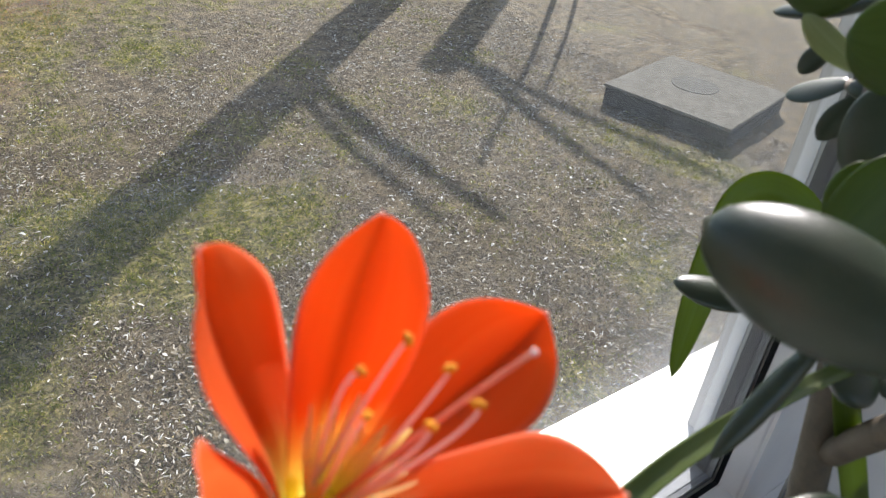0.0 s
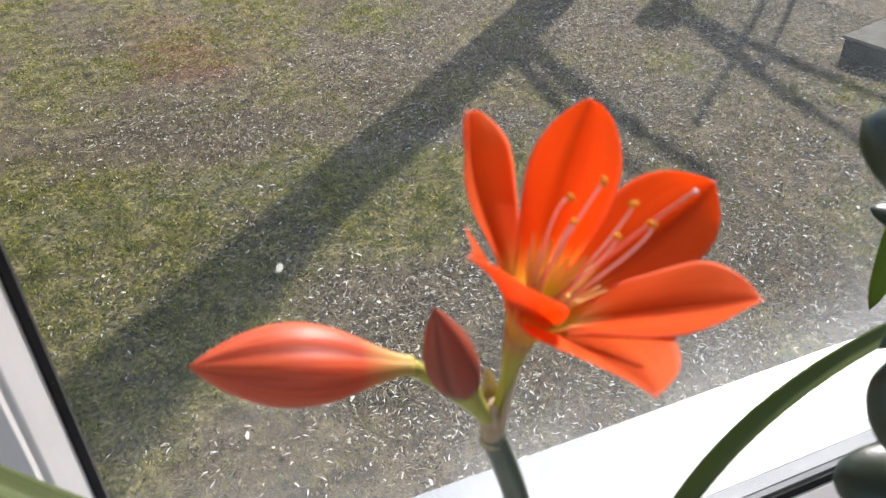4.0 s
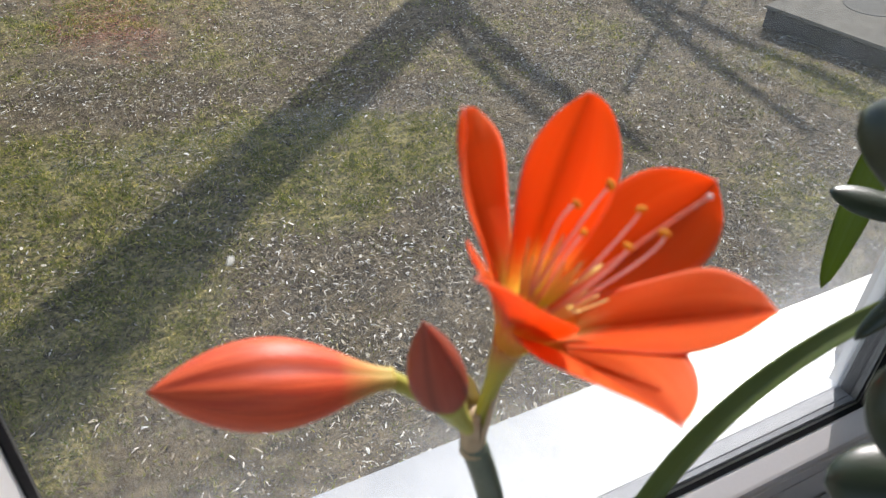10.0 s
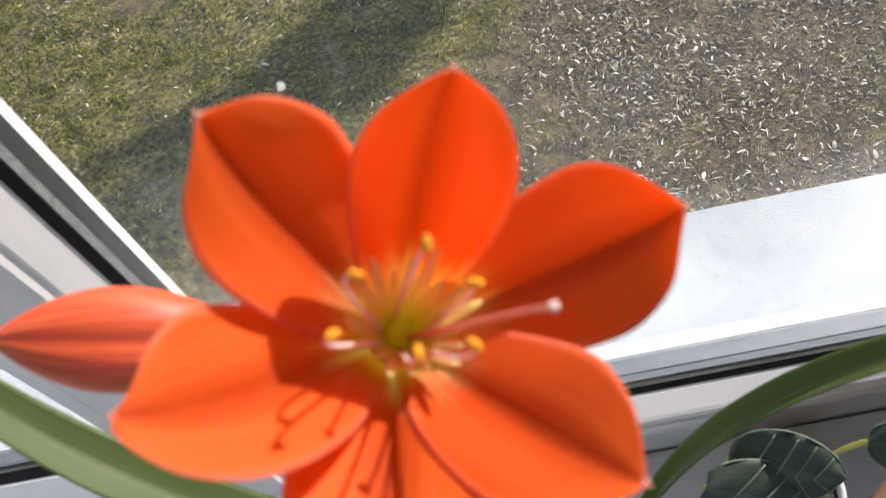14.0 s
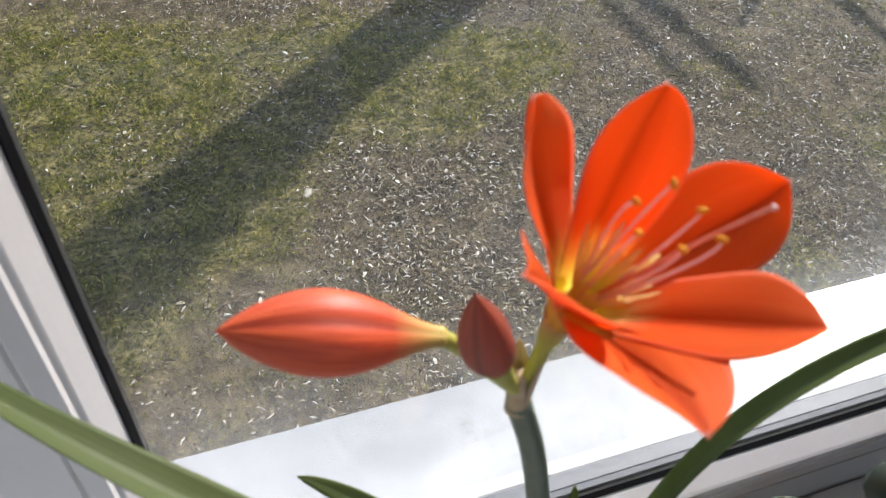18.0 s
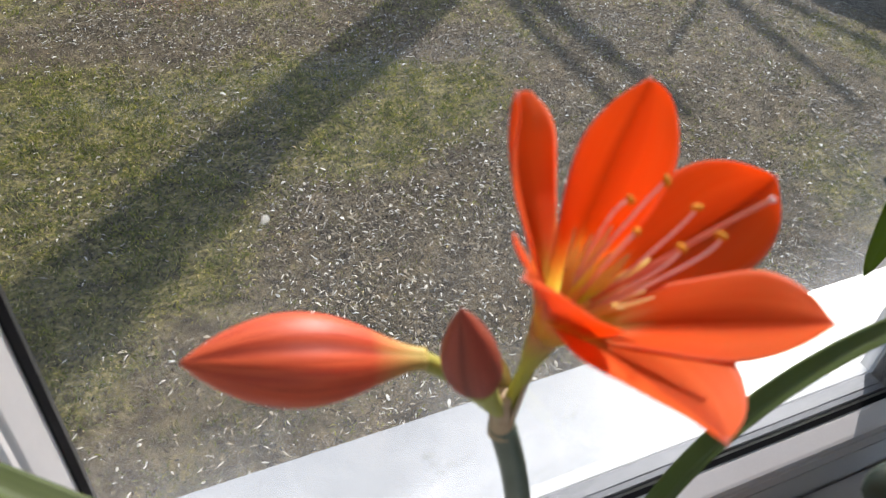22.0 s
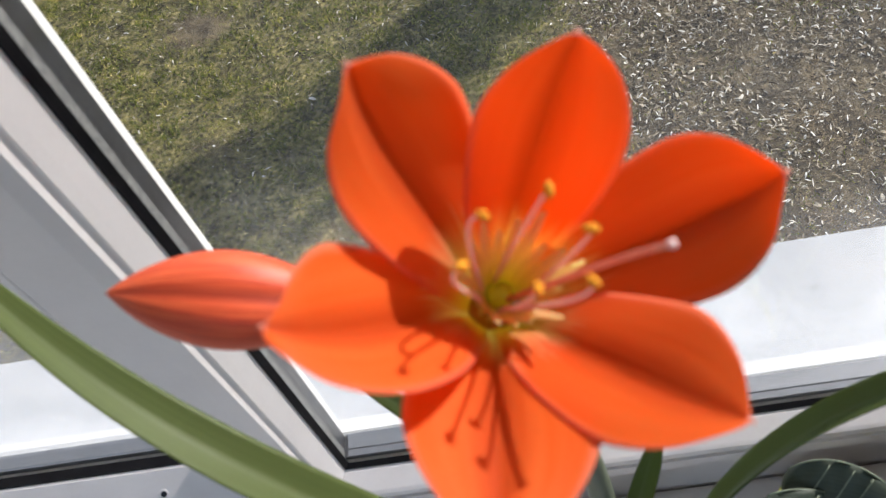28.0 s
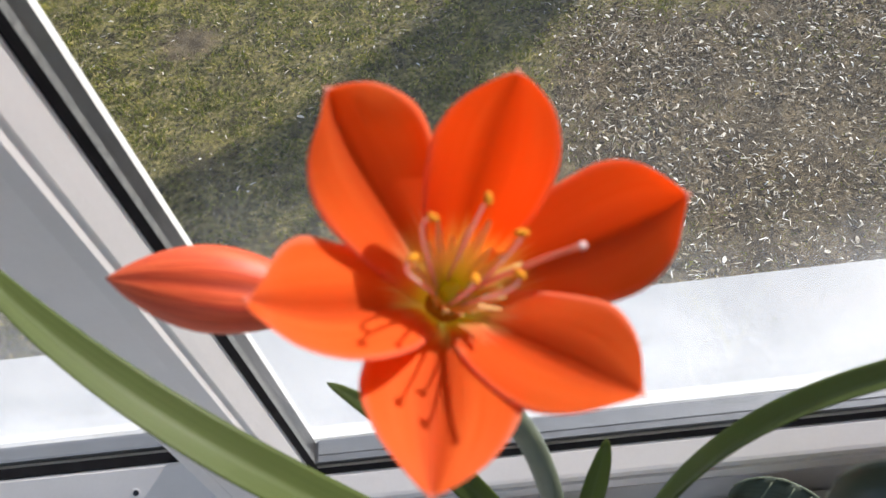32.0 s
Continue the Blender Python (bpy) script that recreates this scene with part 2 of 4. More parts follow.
def island_material(name, stops, rough, through=0.0, spec=0.5, clump=0.0):
    m, t, b = nodes_of(name)
    g = t.nodes.new("ShaderNodeNewGeometry")
    col = ramp(t, g.outputs["Random Per Island"], stops)
    col = mixed(t, 0.3, col, mixed(t, noise_fac(t, 90, 3), (0.3, 0.28, 0.25), (1, 1, 1)), "MULTIPLY")
    if clump:
        col = mixed(t, clump, col, mixed(t, 1.0, col, ramp(t, noise_fac(t, 8, 5, 0.65), [(0.36, (0.36, 0.42, 0.36)), (0.50, (1.10, 1.10, 0.95)), (0.62, (2.1, 1.80, 1.75))]), "MULTIPLY"))
    t.links.new(col, b.inputs["Base Color"])
    b.inputs["Roughness"].default_value, b.inputs["Specular IOR Level"].default_value = rough, spec
    if through:
        tr = t.nodes.new("ShaderNodeBsdfTranslucent")
        t.links.new(col, tr.inputs["Color"])
        mx = t.nodes.new("ShaderNodeMixShader")
        mx.inputs[0].default_value = through
        t.links.new(b.outputs[0], mx.inputs[1])
        t.links.new(tr.outputs[0], mx.inputs[2])
        t.links.new(mx.outputs[0], t.nodes["Material Output"].inputs["Surface"])
    return m


MAT_PETAL = petal_material("orange_petal")
MAT_BUD = leafy("salmon_bud", (0.86, 0.165, 0.055), (0.40, 0.018, 0.006), (0.13, 0.005, 0.003), 0.46, 0.02, (0.9, 0.10, 0.02), foot=(0.56, 0.44, 0.12), foot_from=0.01, foot_to=0.27)
MAT_BUD_SMALL = leafy("maroon_bud", (0.43, 0.110, 0.062), (0.25, 0.050, 0.030), (0.09, 0.02, 0.012), 0.5, 0.15, (0.6, 0.06, 0.02), foot=(0.26, 0.26, 0.05), foot_to=0.26)
MAT_GREEN_STALK = surface("yellow_green_stalk", (0.52, 0.48, 0.10), (0.34, 0.33, 0.060), 0.42, 60, 600, 0.15)
MAT_THROAT = leafy("yellow_throat", (0.92, 0.97, 0.26), (0.86, 0.95, 0.20), (0.95, 0.97, 0.3), 0.55, 0.65, (0.90, 0.98, 0.15))
MAT_SCALE = leafy("cream_scale", (0.98, 0.94, 0.66), (0.96, 0.90, 0.52), (0.97, 0.92, 0.6), 0.5, 0.72, (0.98, 0.92, 0.42), foot=(0.82, 0.92, 0.18), foot_to=0.6)
MAT_SCAPE = surface("grey_green_stem", (0.140, 0.165, 0.110), (0.085, 0.110, 0.075), 0.42, 50, 500, 0.15)
MAT_BRACT = surface("papery_bract", (0.64, 0.50, 0.33), (0.40, 0.29, 0.17), 0.75, 120, 900, 0.5)
MAT_STRAP = leafy("strap_leaf_green", (0.112, 0.150, 0.042), (0.066, 0.096, 0.022), (0.14, 0.18, 0.07), 0.54, 0.36, (0.24, 0.33, 0.02))
MAT_TUBE = leafy("flower_tube", (0.74, 0.24, 0.12), (0.60, 0.20, 0.08), (0.40, 0.24, 0.06), 0.5, 0.22, (0.6, 0.5, 0.05), foot=(0.40, 0.38, 0.07), foot_from=0.62, foot_to=1.0)
MAT_FILAMENT = surface("pale_pink_filament", (0.94, 0.74, 0.65), (0.90, 0.62, 0.52), 0.4, 300, 900, 0.1)
MAT_STYLE = surface("orange_style", (0.86, 0.36, 0.24), (0.80, 0.22, 0.13), 0.4, 300, 900, 0.1)
MAT_STIGMA = surface("white_stigma", (0.86, 0.64, 0.57), (0.78, 0.50, 0.44), 0.5, 300, 900, 0.2)
MAT_ANTHER = surface("yellow_pollen", (0.94, 0.40, 0.006), (0.82, 0.26, 0.004), 0.85, 500, 2500, 0.8)
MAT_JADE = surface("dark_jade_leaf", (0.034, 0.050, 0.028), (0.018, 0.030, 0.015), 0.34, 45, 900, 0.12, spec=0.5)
# backlit copy of the jade leaf: light from behind put into yellower greens
MAT_JADE_LIT = leafy("backlit_jade_leaf", (0.055, 0.085, 0.022), (0.030, 0.052, 0.014), (0.06, 0.09, 0.03), 0.4, 0.35, (0.24, 0.36, 0.01))
# pale copy of the jade leaf, for two small leaves
MAT_JADE_PALE = leafy("pale_jade_leaf", (0.30, 0.34, 0.17), (0.20, 0.25, 0.10), (0.32, 0.36, 0.2), 0.4, 0.3, (0.4, 0.5, 0.1))
MAT_GLOX = leafy("dark_wrinkled_leaf", (0.060, 0.078, 0.055), (0.030, 0.043, 0.030), (0.09, 0.115, 0.08), 0.55, 0.06, (0.1, 0.2, 0.03))
MAT_GLOX_RIM = surface("pale_leaf_vein", (0.22, 0.26, 0.18), (0.12, 0.16, 0.10), 0.6, 100, 800, 0.3)
MAT_WOOD_STEM = surface("brown_plant_stem", (0.12, 0.095, 0.06), (0.055, 0.045, 0.03), 0.7, 60, 500, 0.6)
MAT_POT = surface("pale_grey_pot", (0.55, 0.55, 0.54), (0.46, 0.46, 0.45), 0.5, 25, 400, 0.4)
MAT_CLAY = surface("brown_clay_pot", (0.20, 0.095, 0.055), (0.12, 0.055, 0.032), 0.8, 30, 400, 0.4)
MAT_SOIL = surface("potting_soil", (0.045, 0.032, 0.022), (0.018, 0.013, 0.009), 0.95, 120, 700, 1.0)
MAT_PVC = surface("white_window_plastic", (0.72, 0.705, 0.69), (0.65, 0.635, 0.62), 0.34, 14, 350, 0.05)
MAT_GASKET = surface("black_rubber_gasket", (0.008, 0.008, 0.009), (0.004, 0.004, 0.005), 0.6, 80, 900, 0.2, spec=0.12)
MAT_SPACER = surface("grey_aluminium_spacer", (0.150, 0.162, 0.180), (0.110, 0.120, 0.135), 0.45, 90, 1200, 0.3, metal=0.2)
perforated = node(MAT_SPACER.node_tree, "ShaderNodeTexWave", Scale=55.0, Distortion=0.2)
perforated.wave_type, perforated.bands_direction = "BANDS", "X"
MAT_SPACER.node_tree.links.new(MAT_SPACER.node_tree.nodes.new("ShaderNodeTexCoord").outputs["Object"], perforated.inputs["Vector"])
spacer_bsdf = MAT_SPACER.node_tree.nodes["Principled BSDF"]
MAT_SPACER.node_tree.links.new(mixed(MAT_SPACER.node_tree, ramp(MAT_SPACER.node_tree, perforated.outputs["Fac"], [(0.70, (0, 0, 0)), (0.86, (0.12, 0.12, 0.12))]), spacer_bsdf.inputs["Base Color"].links[0].from_socket, (0.20, 0.20, 0.21)), spacer_bsdf.inputs["Base Color"])
MAT_SPACER_EDGE = surface("grey_spacer_edge", (0.21, 0.215, 0.21), (0.055, 0.057, 0.058), 0.5, 320, 1200, 0.3)
# same spacer as the level bars, with the uprights' shade in its colour
MAT_SHADED_SPACER = surface("shaded_spacer", (0.034, 0.035, 0.038), (0.020, 0.021, 0.023), 0.35, 90, 1200, 0.3)
MAT_SILL = surface("white_coated_sheet_metal", (0.435, 0.435, 0.45), (0.36, 0.365, 0.38), 0.28, 14, 160, 0.02)
MAT_STAIN = surface("grey_dirt_stain", (0.42, 0.42, 0.42), (0.26, 0.26, 0.25), 0.8, 60, 600, 0.2)
MAT_SCREW = surface("dark_screw", (0.05, 0.05, 0.055), (0.02, 0.02, 0.02), 0.35, 60, 600, 0.1, metal=0.8)
MAT_GLASS_IN = glass_material("inner_pane_glass", 0.006, 0.0)
MAT_GLASS_OUT = glass_material("dusty_outer_pane_glass", 0.040, 0.33)
MAT_FLECK = leafy("white_fleck", (0.88, 0.86, 0.82), (0.80, 0.77, 0.72), (0.88, 0.86, 0.82), 0.8, 0.6, (0.95, 0.94, 0.90))
MAT_PLASTER = surface("room_plaster", (0.88, 0.86, 0.82), (0.83, 0.81, 0.77), 0.85, 6, 120, 0.2)
MAT_FACADE = surface("facade_render", (0.50, 0.47, 0.42), (0.38, 0.36, 0.32), 0.9, 4, 90, 0.5)
# unseen floor, kept pale so it bounces sunlight back up as fill
MAT_FLOOR = surface("room_floor_wood", (0.72, 0.66, 0.57), (0.64, 0.57, 0.48), 0.45, 5, 80, 0.2)
MAT_EARTH = ground_material()
MAT_CHIPS = island_material("leaf_litter", [(0.0, (0.030, 0.022, 0.014)), (0.38, (0.100, 0.072, 0.043)), (0.64, (0.27, 0.205, 0.130)), (0.80, (0.54, 0.455, 0.33)), (0.94, (0.80, 0.73, 0.61)), (1.0, (0.90, 0.86, 0.78))], 0.75, spec=0.22)
MAT_CRUMBS = island_material("bark_crumbs", [(0.0, (0.018, 0.013, 0.008)), (0.38, (0.080, 0.055, 0.030)), (0.66, (0.26, 0.19, 0.115)), (0.86, (0.55, 0.46, 0.33)), (1.0, (0.80, 0.73, 0.61))], 0.8, spec=0.15)
MAT_BLADES = island_material("grass_blade", [(0.0, (0.055, 0.072, 0.010)), (0.40, (0.165, 0.205, 0.026)), (0.70, (0.31, 0.325, 0.060)), (0.90, (0.50, 0.44, 0.17)), (1.0, (0.68, 0.60, 0.36))], 0.7, 0.45, spec=0.2, clump=0.9)
MAT_BROWN_LEAF = island_material("brown_leaf", [(0.0, (0.10, 0.035, 0.018)), (0.5, (0.30, 0.125, 0.07)), (1.0, (0.52, 0.30, 0.20))], 0.6, 0.2)
MAT_BARK = surface("grey_brown_bark", (0.14, 0.11, 0.085), (0.05, 0.04, 0.03), 0.9, 8, 60, 1.0)
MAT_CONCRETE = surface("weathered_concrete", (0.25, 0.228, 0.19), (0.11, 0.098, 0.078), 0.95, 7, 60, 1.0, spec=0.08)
# the slab's sides: their shade away from the sun is in this colour
MAT_PLINTH = surface("shaded_side_concrete", (0.075, 0.072, 0.066), (0.040, 0.038, 0.036), 0.95, 3, 50, 0.6)
MAT_IRON = surface("cast_iron_cover", (0.20, 0.188, 0.165), (0.09, 0.083, 0.070), 0.9, 12, 90, 0.6, spec=0.08)
MAT_CLIVIA = leafy("hanging_leaf_green", (0.085, 0.125, 0.028), (0.045, 0.075, 0.016), (0.10, 0.14, 0.05), 0.34, 0.5, (0.30, 0.40, 0.012))


# ---- mesh helpers ----
def link_mesh(name, verts, faces, material, parent=None, smooth=True, uvs=None, label=""):
    me = bpy.data.meshes.new(name)
    me.from_pydata([tuple(v) for v in verts], [], faces)
    if material:
        me.materials.append(material)
    if uvs is not None:
        layer = me.uv_layers.new(name="UVMap")
        idx = np.zeros(len(me.loops), dtype=np.int32)
        me.loops.foreach_get("vertex_index", idx)
        layer.data.foreach_set("uv", np.asarray(uvs, dtype=np.float32)[idx].ravel())
    me.polygons.foreach_set("use_smooth", [smooth] * len(me.polygons))
    ob = new(name, me)
    if parent is not None:
        ob.parent = parent
    if label:
        tagged(ob, label=label)
    return ob


def empty(name, label, category, group="", kind=""):
    ob = new(name)
    ob.empty_display_size = 0.01
    return tagged(ob, label=label, category=category, group=group, kind=kind)


def bezier(ctrl, n):
    """n points on a Bezier curve with any number of control points."""
    c = [np.array(p, float) for p in ctrl]
    out = []
    for u in np.linspace(0, 1, n):
        q = c
        while len(q) > 1:
            q = [(1 - u) * a + u * b for a, b in zip(q[:-1], q[1:])]
        out.append(q[0])
    return np.array(out)


def rounded(points, n):
    """n points on a smooth curve that passes through the given ones."""
    p = np.array(points, float)
    p = np.vstack([2 * p[0] - p[1], p, 2 * p[-1] - p[-2]])
    out = []
    for u in np.linspace(0, len(points) - 1, n):
        i = min(int(u), len(points) - 2)
        k, (a, b, c, d) = u - i, p[i:i + 4]
        out.append(0.5 * (2 * b + (c - a) * k + (2 * a - 5 * b + 4 * c - d) * k * k + (3 * b - a - 3 * c + d) * k ** 3))
    return np.array(out)


def unit(v):
    v = np.asarray(v, float)
    return v / max(np.linalg.norm(v), 1e-9)


def loft(name, path, side, ring, material, parent=None, label="", closed_ends=True):
    """A skin over rings: path n x 3, side a vector that each ring's first axis leans to, ring(s) -> m x 2 offsets and m across values."""
    n = len(path)
    verts, uvs, faces = [], [], []
    for i in range(n):
        tan = unit(path[min(i + 1, n - 1)] - path[max(i - 1, 0)])
        sv = np.asarray(side(i / (n - 1)) if callable(side) else side, float)
        sv = unit(sv - tan * (sv @ tan))
        nv = np.cross(sv, tan)
        offs, across = ring(i / (n - 1))
        for (a, b), u in zip(offs, across):
            verts.append(path[i] + a * sv + b * nv)
            uvs.append((u, i / (n - 1)))
    m = len(offs)
    for i in range(n - 1):
        for j in range(m):
            k = (j + 1) % m
            faces.append((i * m + j, i * m + k, (i + 1) * m + k, (i + 1) * m + j))
    if closed_ends:
        faces.append(tuple(range(m - 1, -1, -1)))
        faces.append(tuple((n - 1) * m + j for j in range(m)))
    return link_mesh(name, verts, faces, material, parent, True, uvs, label)


def round_ring(radius, m=14, ridges=0, depth=0.0, flat=1.0):
    def ring(s):
        r = radius(s) if callable(radius) else radius
        offs, across = [], []
        for j in range(m):
            a = 2 * math.pi * j / m
            k = r * (1 + depth * (2 * abs(math.cos(0.5 * ridges * a)) ** 0.8 - 1))
            offs.append((k * math.cos(a), k * flat * math.sin(a)))
            across.append(0.5 + 0.5 * math.cos(a) if not ridges else (j * ridges / m) % 1.0)
        return offs, across
    return ring


def blade_ring(width, thick, cup=0.0, m=9, wave=0.0, seed=0.0, fold=0.0, puff=0.0):
    """A thin section: the top from one edge to the other, and back below. cup lifts the edges."""
    def ring(s):
        w, th, c = (f(s) if callable(f) else f for f in (width, thick, cup))
        top, low, ua = [], [], []
        for j in range(m):
            v = 2 * j / (m - 1) - 1
            lift = c * v * v * w + fold * w * abs(v) + puff * w * min(1.0, 4 * s * (1.15 - s)) * math.sin(math.pi * min(1.0, abs(v) ** 0.8)) + wave * w * math.sin(9 * s + seed + 2.1 * v) * abs(v) ** 1.5
            t = th * (1 - 0.85 * abs(v) ** 3)
            top.append((0.5 * w * v, lift + 0.5 * t))
            low.append((0.5 * w * v, lift - 0.5 * t))
            ua.append(0.5 + 0.5 * v)
        return top + low[::-1], ua + ua[::-1]
    return ring


def tube(name, ctrl, radius, material, parent=None, n=24, m=12, label="", ridges=0, depth=0.0, side=(0.3, 0.9, 0.1)):
    return loft(name, bezier(ctrl, n), side, round_ring(radius, m, ridges, depth), material, parent, label)


def bar(name, profile, start, along, u, v, length, material, parent=None, label=""):
    """A straight bar: a profile of (a, b) along u and v, drawn out along a direction."""
    s, d, u, v = (np.array(q, float) for q in (start, along, u, v))
    m = len(profile)
    verts = [s + e * length * d + a * u + b * v for e in (0, 1) for a, b in profile]
    faces = [(j, (j + 1) % m, m + (j + 1) % m, m + j) for j in range(m)]
    faces += [tuple(range(m - 1, -1, -1)), tuple(range(m, 2 * m))]
    return link_mesh(name, verts, faces, material, parent, False, None, label)


def block(name, lo, hi, material, parent=None, label="", bevel=0.0):
    bm = bmesh.new()
    bmesh.ops.create_cube(bm, size=1.0)
    for q in bm.verts:
        q.co = Vector([(l + h) / 2 + c * (h - l) for l, h, c in zip(lo, hi, q.co)])
    if bevel:
        bmesh.ops.bevel(bm, geom=bm.edges[:], offset=bevel, segments=2, affect="EDGES")
    me = bpy.data.meshes.new(name)
    bm.to_mesh(me)
    bm.free()
    me.materials.append(material)
    ob = new(name, me)
    if parent is not None:
        ob.parent = parent
    if label:
        tagged(ob, label=label)
    return ob


# ---- garden ----
GROUND_Z = -4.0


LEAF_HEAP = (0.76, 11.19)


def fbm(x, y, scale, octaves=3):
    return noise.fractal(Vector((x * scale, y * scale, 3.7)), 1.0, 2.0, octaves)


def ground_z(x, y):
    return GROUND_Z + 0.035 * fbm(x, y, 0.45, 2) + 0.012 * fbm(x, y, 2.1, 2)


def soft_step(v, a, b):
    k = min(max((v - a) / (b - a), 0.0), 1.0)
    return k * k * (3 - 2 * k)


def turf_at(x, y):
    """How grassy the garden is: a lawn to the left, a tongue of grass beside the trunk's shadow, worn earth and litter elsewhere."""
    across = -SUN_XY[1] * x + SUN_XY[0] * y
    lawn = 0.98 * soft_step(across, 2.4, 3.9) * soft_step(y, 2.5, 3.9) * (1 - 0.85 * soft_step(y + 0.3 * x, 7.6, 9.0))
    near = 0.55 * (1 - soft_step(x, -1.6, 0.6)) * (1 - soft_step(y, 7.6, 9.8))
    tongue = math.exp(-((x - 2.7) / 1.6) ** 2 - ((y - 6.30 - 0.38 * (x - 2.7)) / 0.78) ** 2) * 1.45
    far = 0.50 * soft_step(y, 9.6, 11.0) * (1 - soft_step(x, 3.0, 7.0))
    strip = 0.75 * math.exp(-((x - 8.7) / 0.7) ** 2 - ((y - 5.9) / 1.5) ** 2)
    side = 0.35 * soft_step(x, 2.6, 3.6) * (1 - soft_step(y, 4.6, 5.6))
    bare = math.exp(-((x - -2.47) / 0.34) ** 2 - ((y - 5.86) / 0.26) ** 2)
    return max(0.0, min(1.0, -0.9 * bare + max(lawn, near, tongue, far, strip, side, 0.25) + 0.50 * fbm(x, y, 0.9, 4) - 0.04))


def leaves_at(x, y):
    """A heap of raked brown leaves on the lawn."""
    r = ((x - LEAF_HEAP[0]) / 0.95) ** 2 + ((y - LEAF_HEAP[1]) / 0.75) ** 2
    return max(0.0, min(1.0, 1.25 * math.exp(-r) + 0.5 * fbm(x, y, 1.6, 3) * math.exp(-0.4 * r) - 0.12))


def build_ground():
    xs = [-1500, -400, -120, -40, -16, -10] + list(np.arange(-7, 17.01, 0.13)) + [20, 28, 50, 150, 450, 1500]
    ys = [-1500, -400, -120, -40, -15, -6, -2] + list(np.arange(0.4, 17.5, 0.13)) + [20, 26, 45, 120, 400, 1500]
    verts = [(x, y, ground_z(x, y) if abs(x) < 40 and y < 40 else GROUND_Z) for y in ys for x in xs]
    w = len(xs)
    faces = [(j * w + i, j * w + i + 1, (j + 1) * w + i + 1, (j + 1) * w + i) for j in range(len(ys) - 1) for i in range(w - 1)]
    ob = link_mesh("ground", verts, faces, MAT_EARTH)
    at = ob.data.attributes.new("turf", "FLOAT", "POINT")
    at.data.foreach_set("value", [turf_at(x, y) for x, y, z in verts])
    at = ob.data.attributes.new("fallen_leaves", "FLOAT", "POINT")
    at.data.foreach_set("value", [leaves_at(x, y) for x, y, z in verts])
    return tagged(ob, "worn garden ground with patchy grass and bare earth", "ground", kind="structure")


build_ground()


def scatter(name, count, keep, shape, material, label, category, seed, region):
    """Very many small pieces in one mesh. shape(rng) -> verts about the origin, and faces."""
    rng = random.Random(seed)
    verts, faces = [], []
    x0, x1, y0, y1 = region
    made = 0
    while made < count:
        x, y = rng.uniform(x0, x1), rng.uniform(y0, y1)
        if rng.random() > keep(x, y):
            made += 0.25
            continue
        pts, fs = shape(rng)
        z, k, a = ground_z(x, y), len(verts), rng.uniform(0, 2 * math.pi)
        c, s = math.cos(a), math.sin(a)
        verts += [(x + c * p[0] - s * p[1], y + s * p[0] + c * p[1], z + p[2]) for p in pts]
        faces += [tuple(k + i for i in f) for f in fs]
        made += 1
    ob = link_mesh(name, verts, faces, material, None, False)
    return tagged(ob, label, category, kind="stuff")


def crumb(rng):
    l, w = rng.uniform(0.003, 0.014), rng.uniform(0.0015, 0.0045)
    h, t = rng.uniform(0.003, 0.012), rng.uniform(-0.006, 0.006)
    return [(-l, -w * 0.6, h), (l * 0.2, -w, h + 0.004), (l, w * 0.3, h + t), (-l * 0.4, w, h + 0.002)], [(0, 1, 2, 3)]


def chip(rng):
    big = rng.random() < 0.06
    l, w = rng.uniform(0.007, 0.033) * (1.1 if big else 1), rng.uniform(0.0024, 0.0074) * (2.3 if big else 1)
    h, b, t = rng.uniform(0.004, 0.016), rng.uniform(-0.006, 0.012), rng.uniform(-0.008, 0.008)
    return [(-l, -w * 0.5, h), (0, -w, h + b), (l, -w * 0.4, h + t), (l * 0.9, w * 0.5, h + t + 0.003), (0, w, h + b + 0.004), (-l * 0.95, w * 0.4, h + 0.002)], [(0, 1, 4, 5), (1, 2, 3, 4)]


def grass_blade(rng):
    h, w, lx, ly = rng.uniform(0.014, 0.042), rng.uniform(0.0016, 0.0050), rng.uniform(-0.035, 0.035), rng.uniform(-0.035, 0.035)
    return [(-w, 0, 0), (w, 0, 0), (lx * 0.4 + w * 0.7, ly * 0.4, h * 0.7), (lx, ly, h)], [(0, 1, 2), (0, 2, 3)]


def litter_keep(x, y):
    k = (1 - turf_at(x, y)) * soft_step(x, -1.8, 0.2) + 0.13
    return k * (0.45 + 0.75 * soft_step(fbm(x, y, 1.6, 3), -0.35, 0.35)) * (1 - 0.5 * soft_step(y, 8.5, 12)) * (1 - 0.70 * (1 - soft_step(x, 0.2, 1.8)) * (1 - soft_step(y, 4.4, 5.8)))


scatter("leaf_litter", 125000, litter_keep, chip, MAT_CHIPS, "dry pale leaf and bark litter strewn over earth", "leaf litter", 11, (-3.5, 11.0, 2.0, 13))
scatter("leaf_litter", 110000, lambda x, y: min(1.0, 0.14 + 1.1 * litter_keep(x, y)), crumb, MAT_CRUMBS, "fine brown and pale crumbs of bark on earth", "leaf litter", 13, (-4.0, 6.0, 2.3, 9.5))
scatter("leaf_litter", 26000, lambda x, y: 0 if abs(x - 10.72) < 1.45 and abs(y - 6.68) < 1.35 else 0.35 + 0.65 * litter_keep(x, y), chip, MAT_CHIPS, "sparse pale litter on the far ground", "leaf litter", 19, (7.0, 17.0, 3.5, 15.0))
scatter("fallen_leaves", 5000, leaves_at, chip, MAT_BROWN_LEAF, "thin heap of fallen red-brown leaves on the lawn", "fallen leaves", 17, (LEAF_HEAP[0] - 2.2, LEAF_HEAP[0] + 2.2, LEAF_HEAP[1] - 1.8, LEAF_HEAP[1] + 1.8))
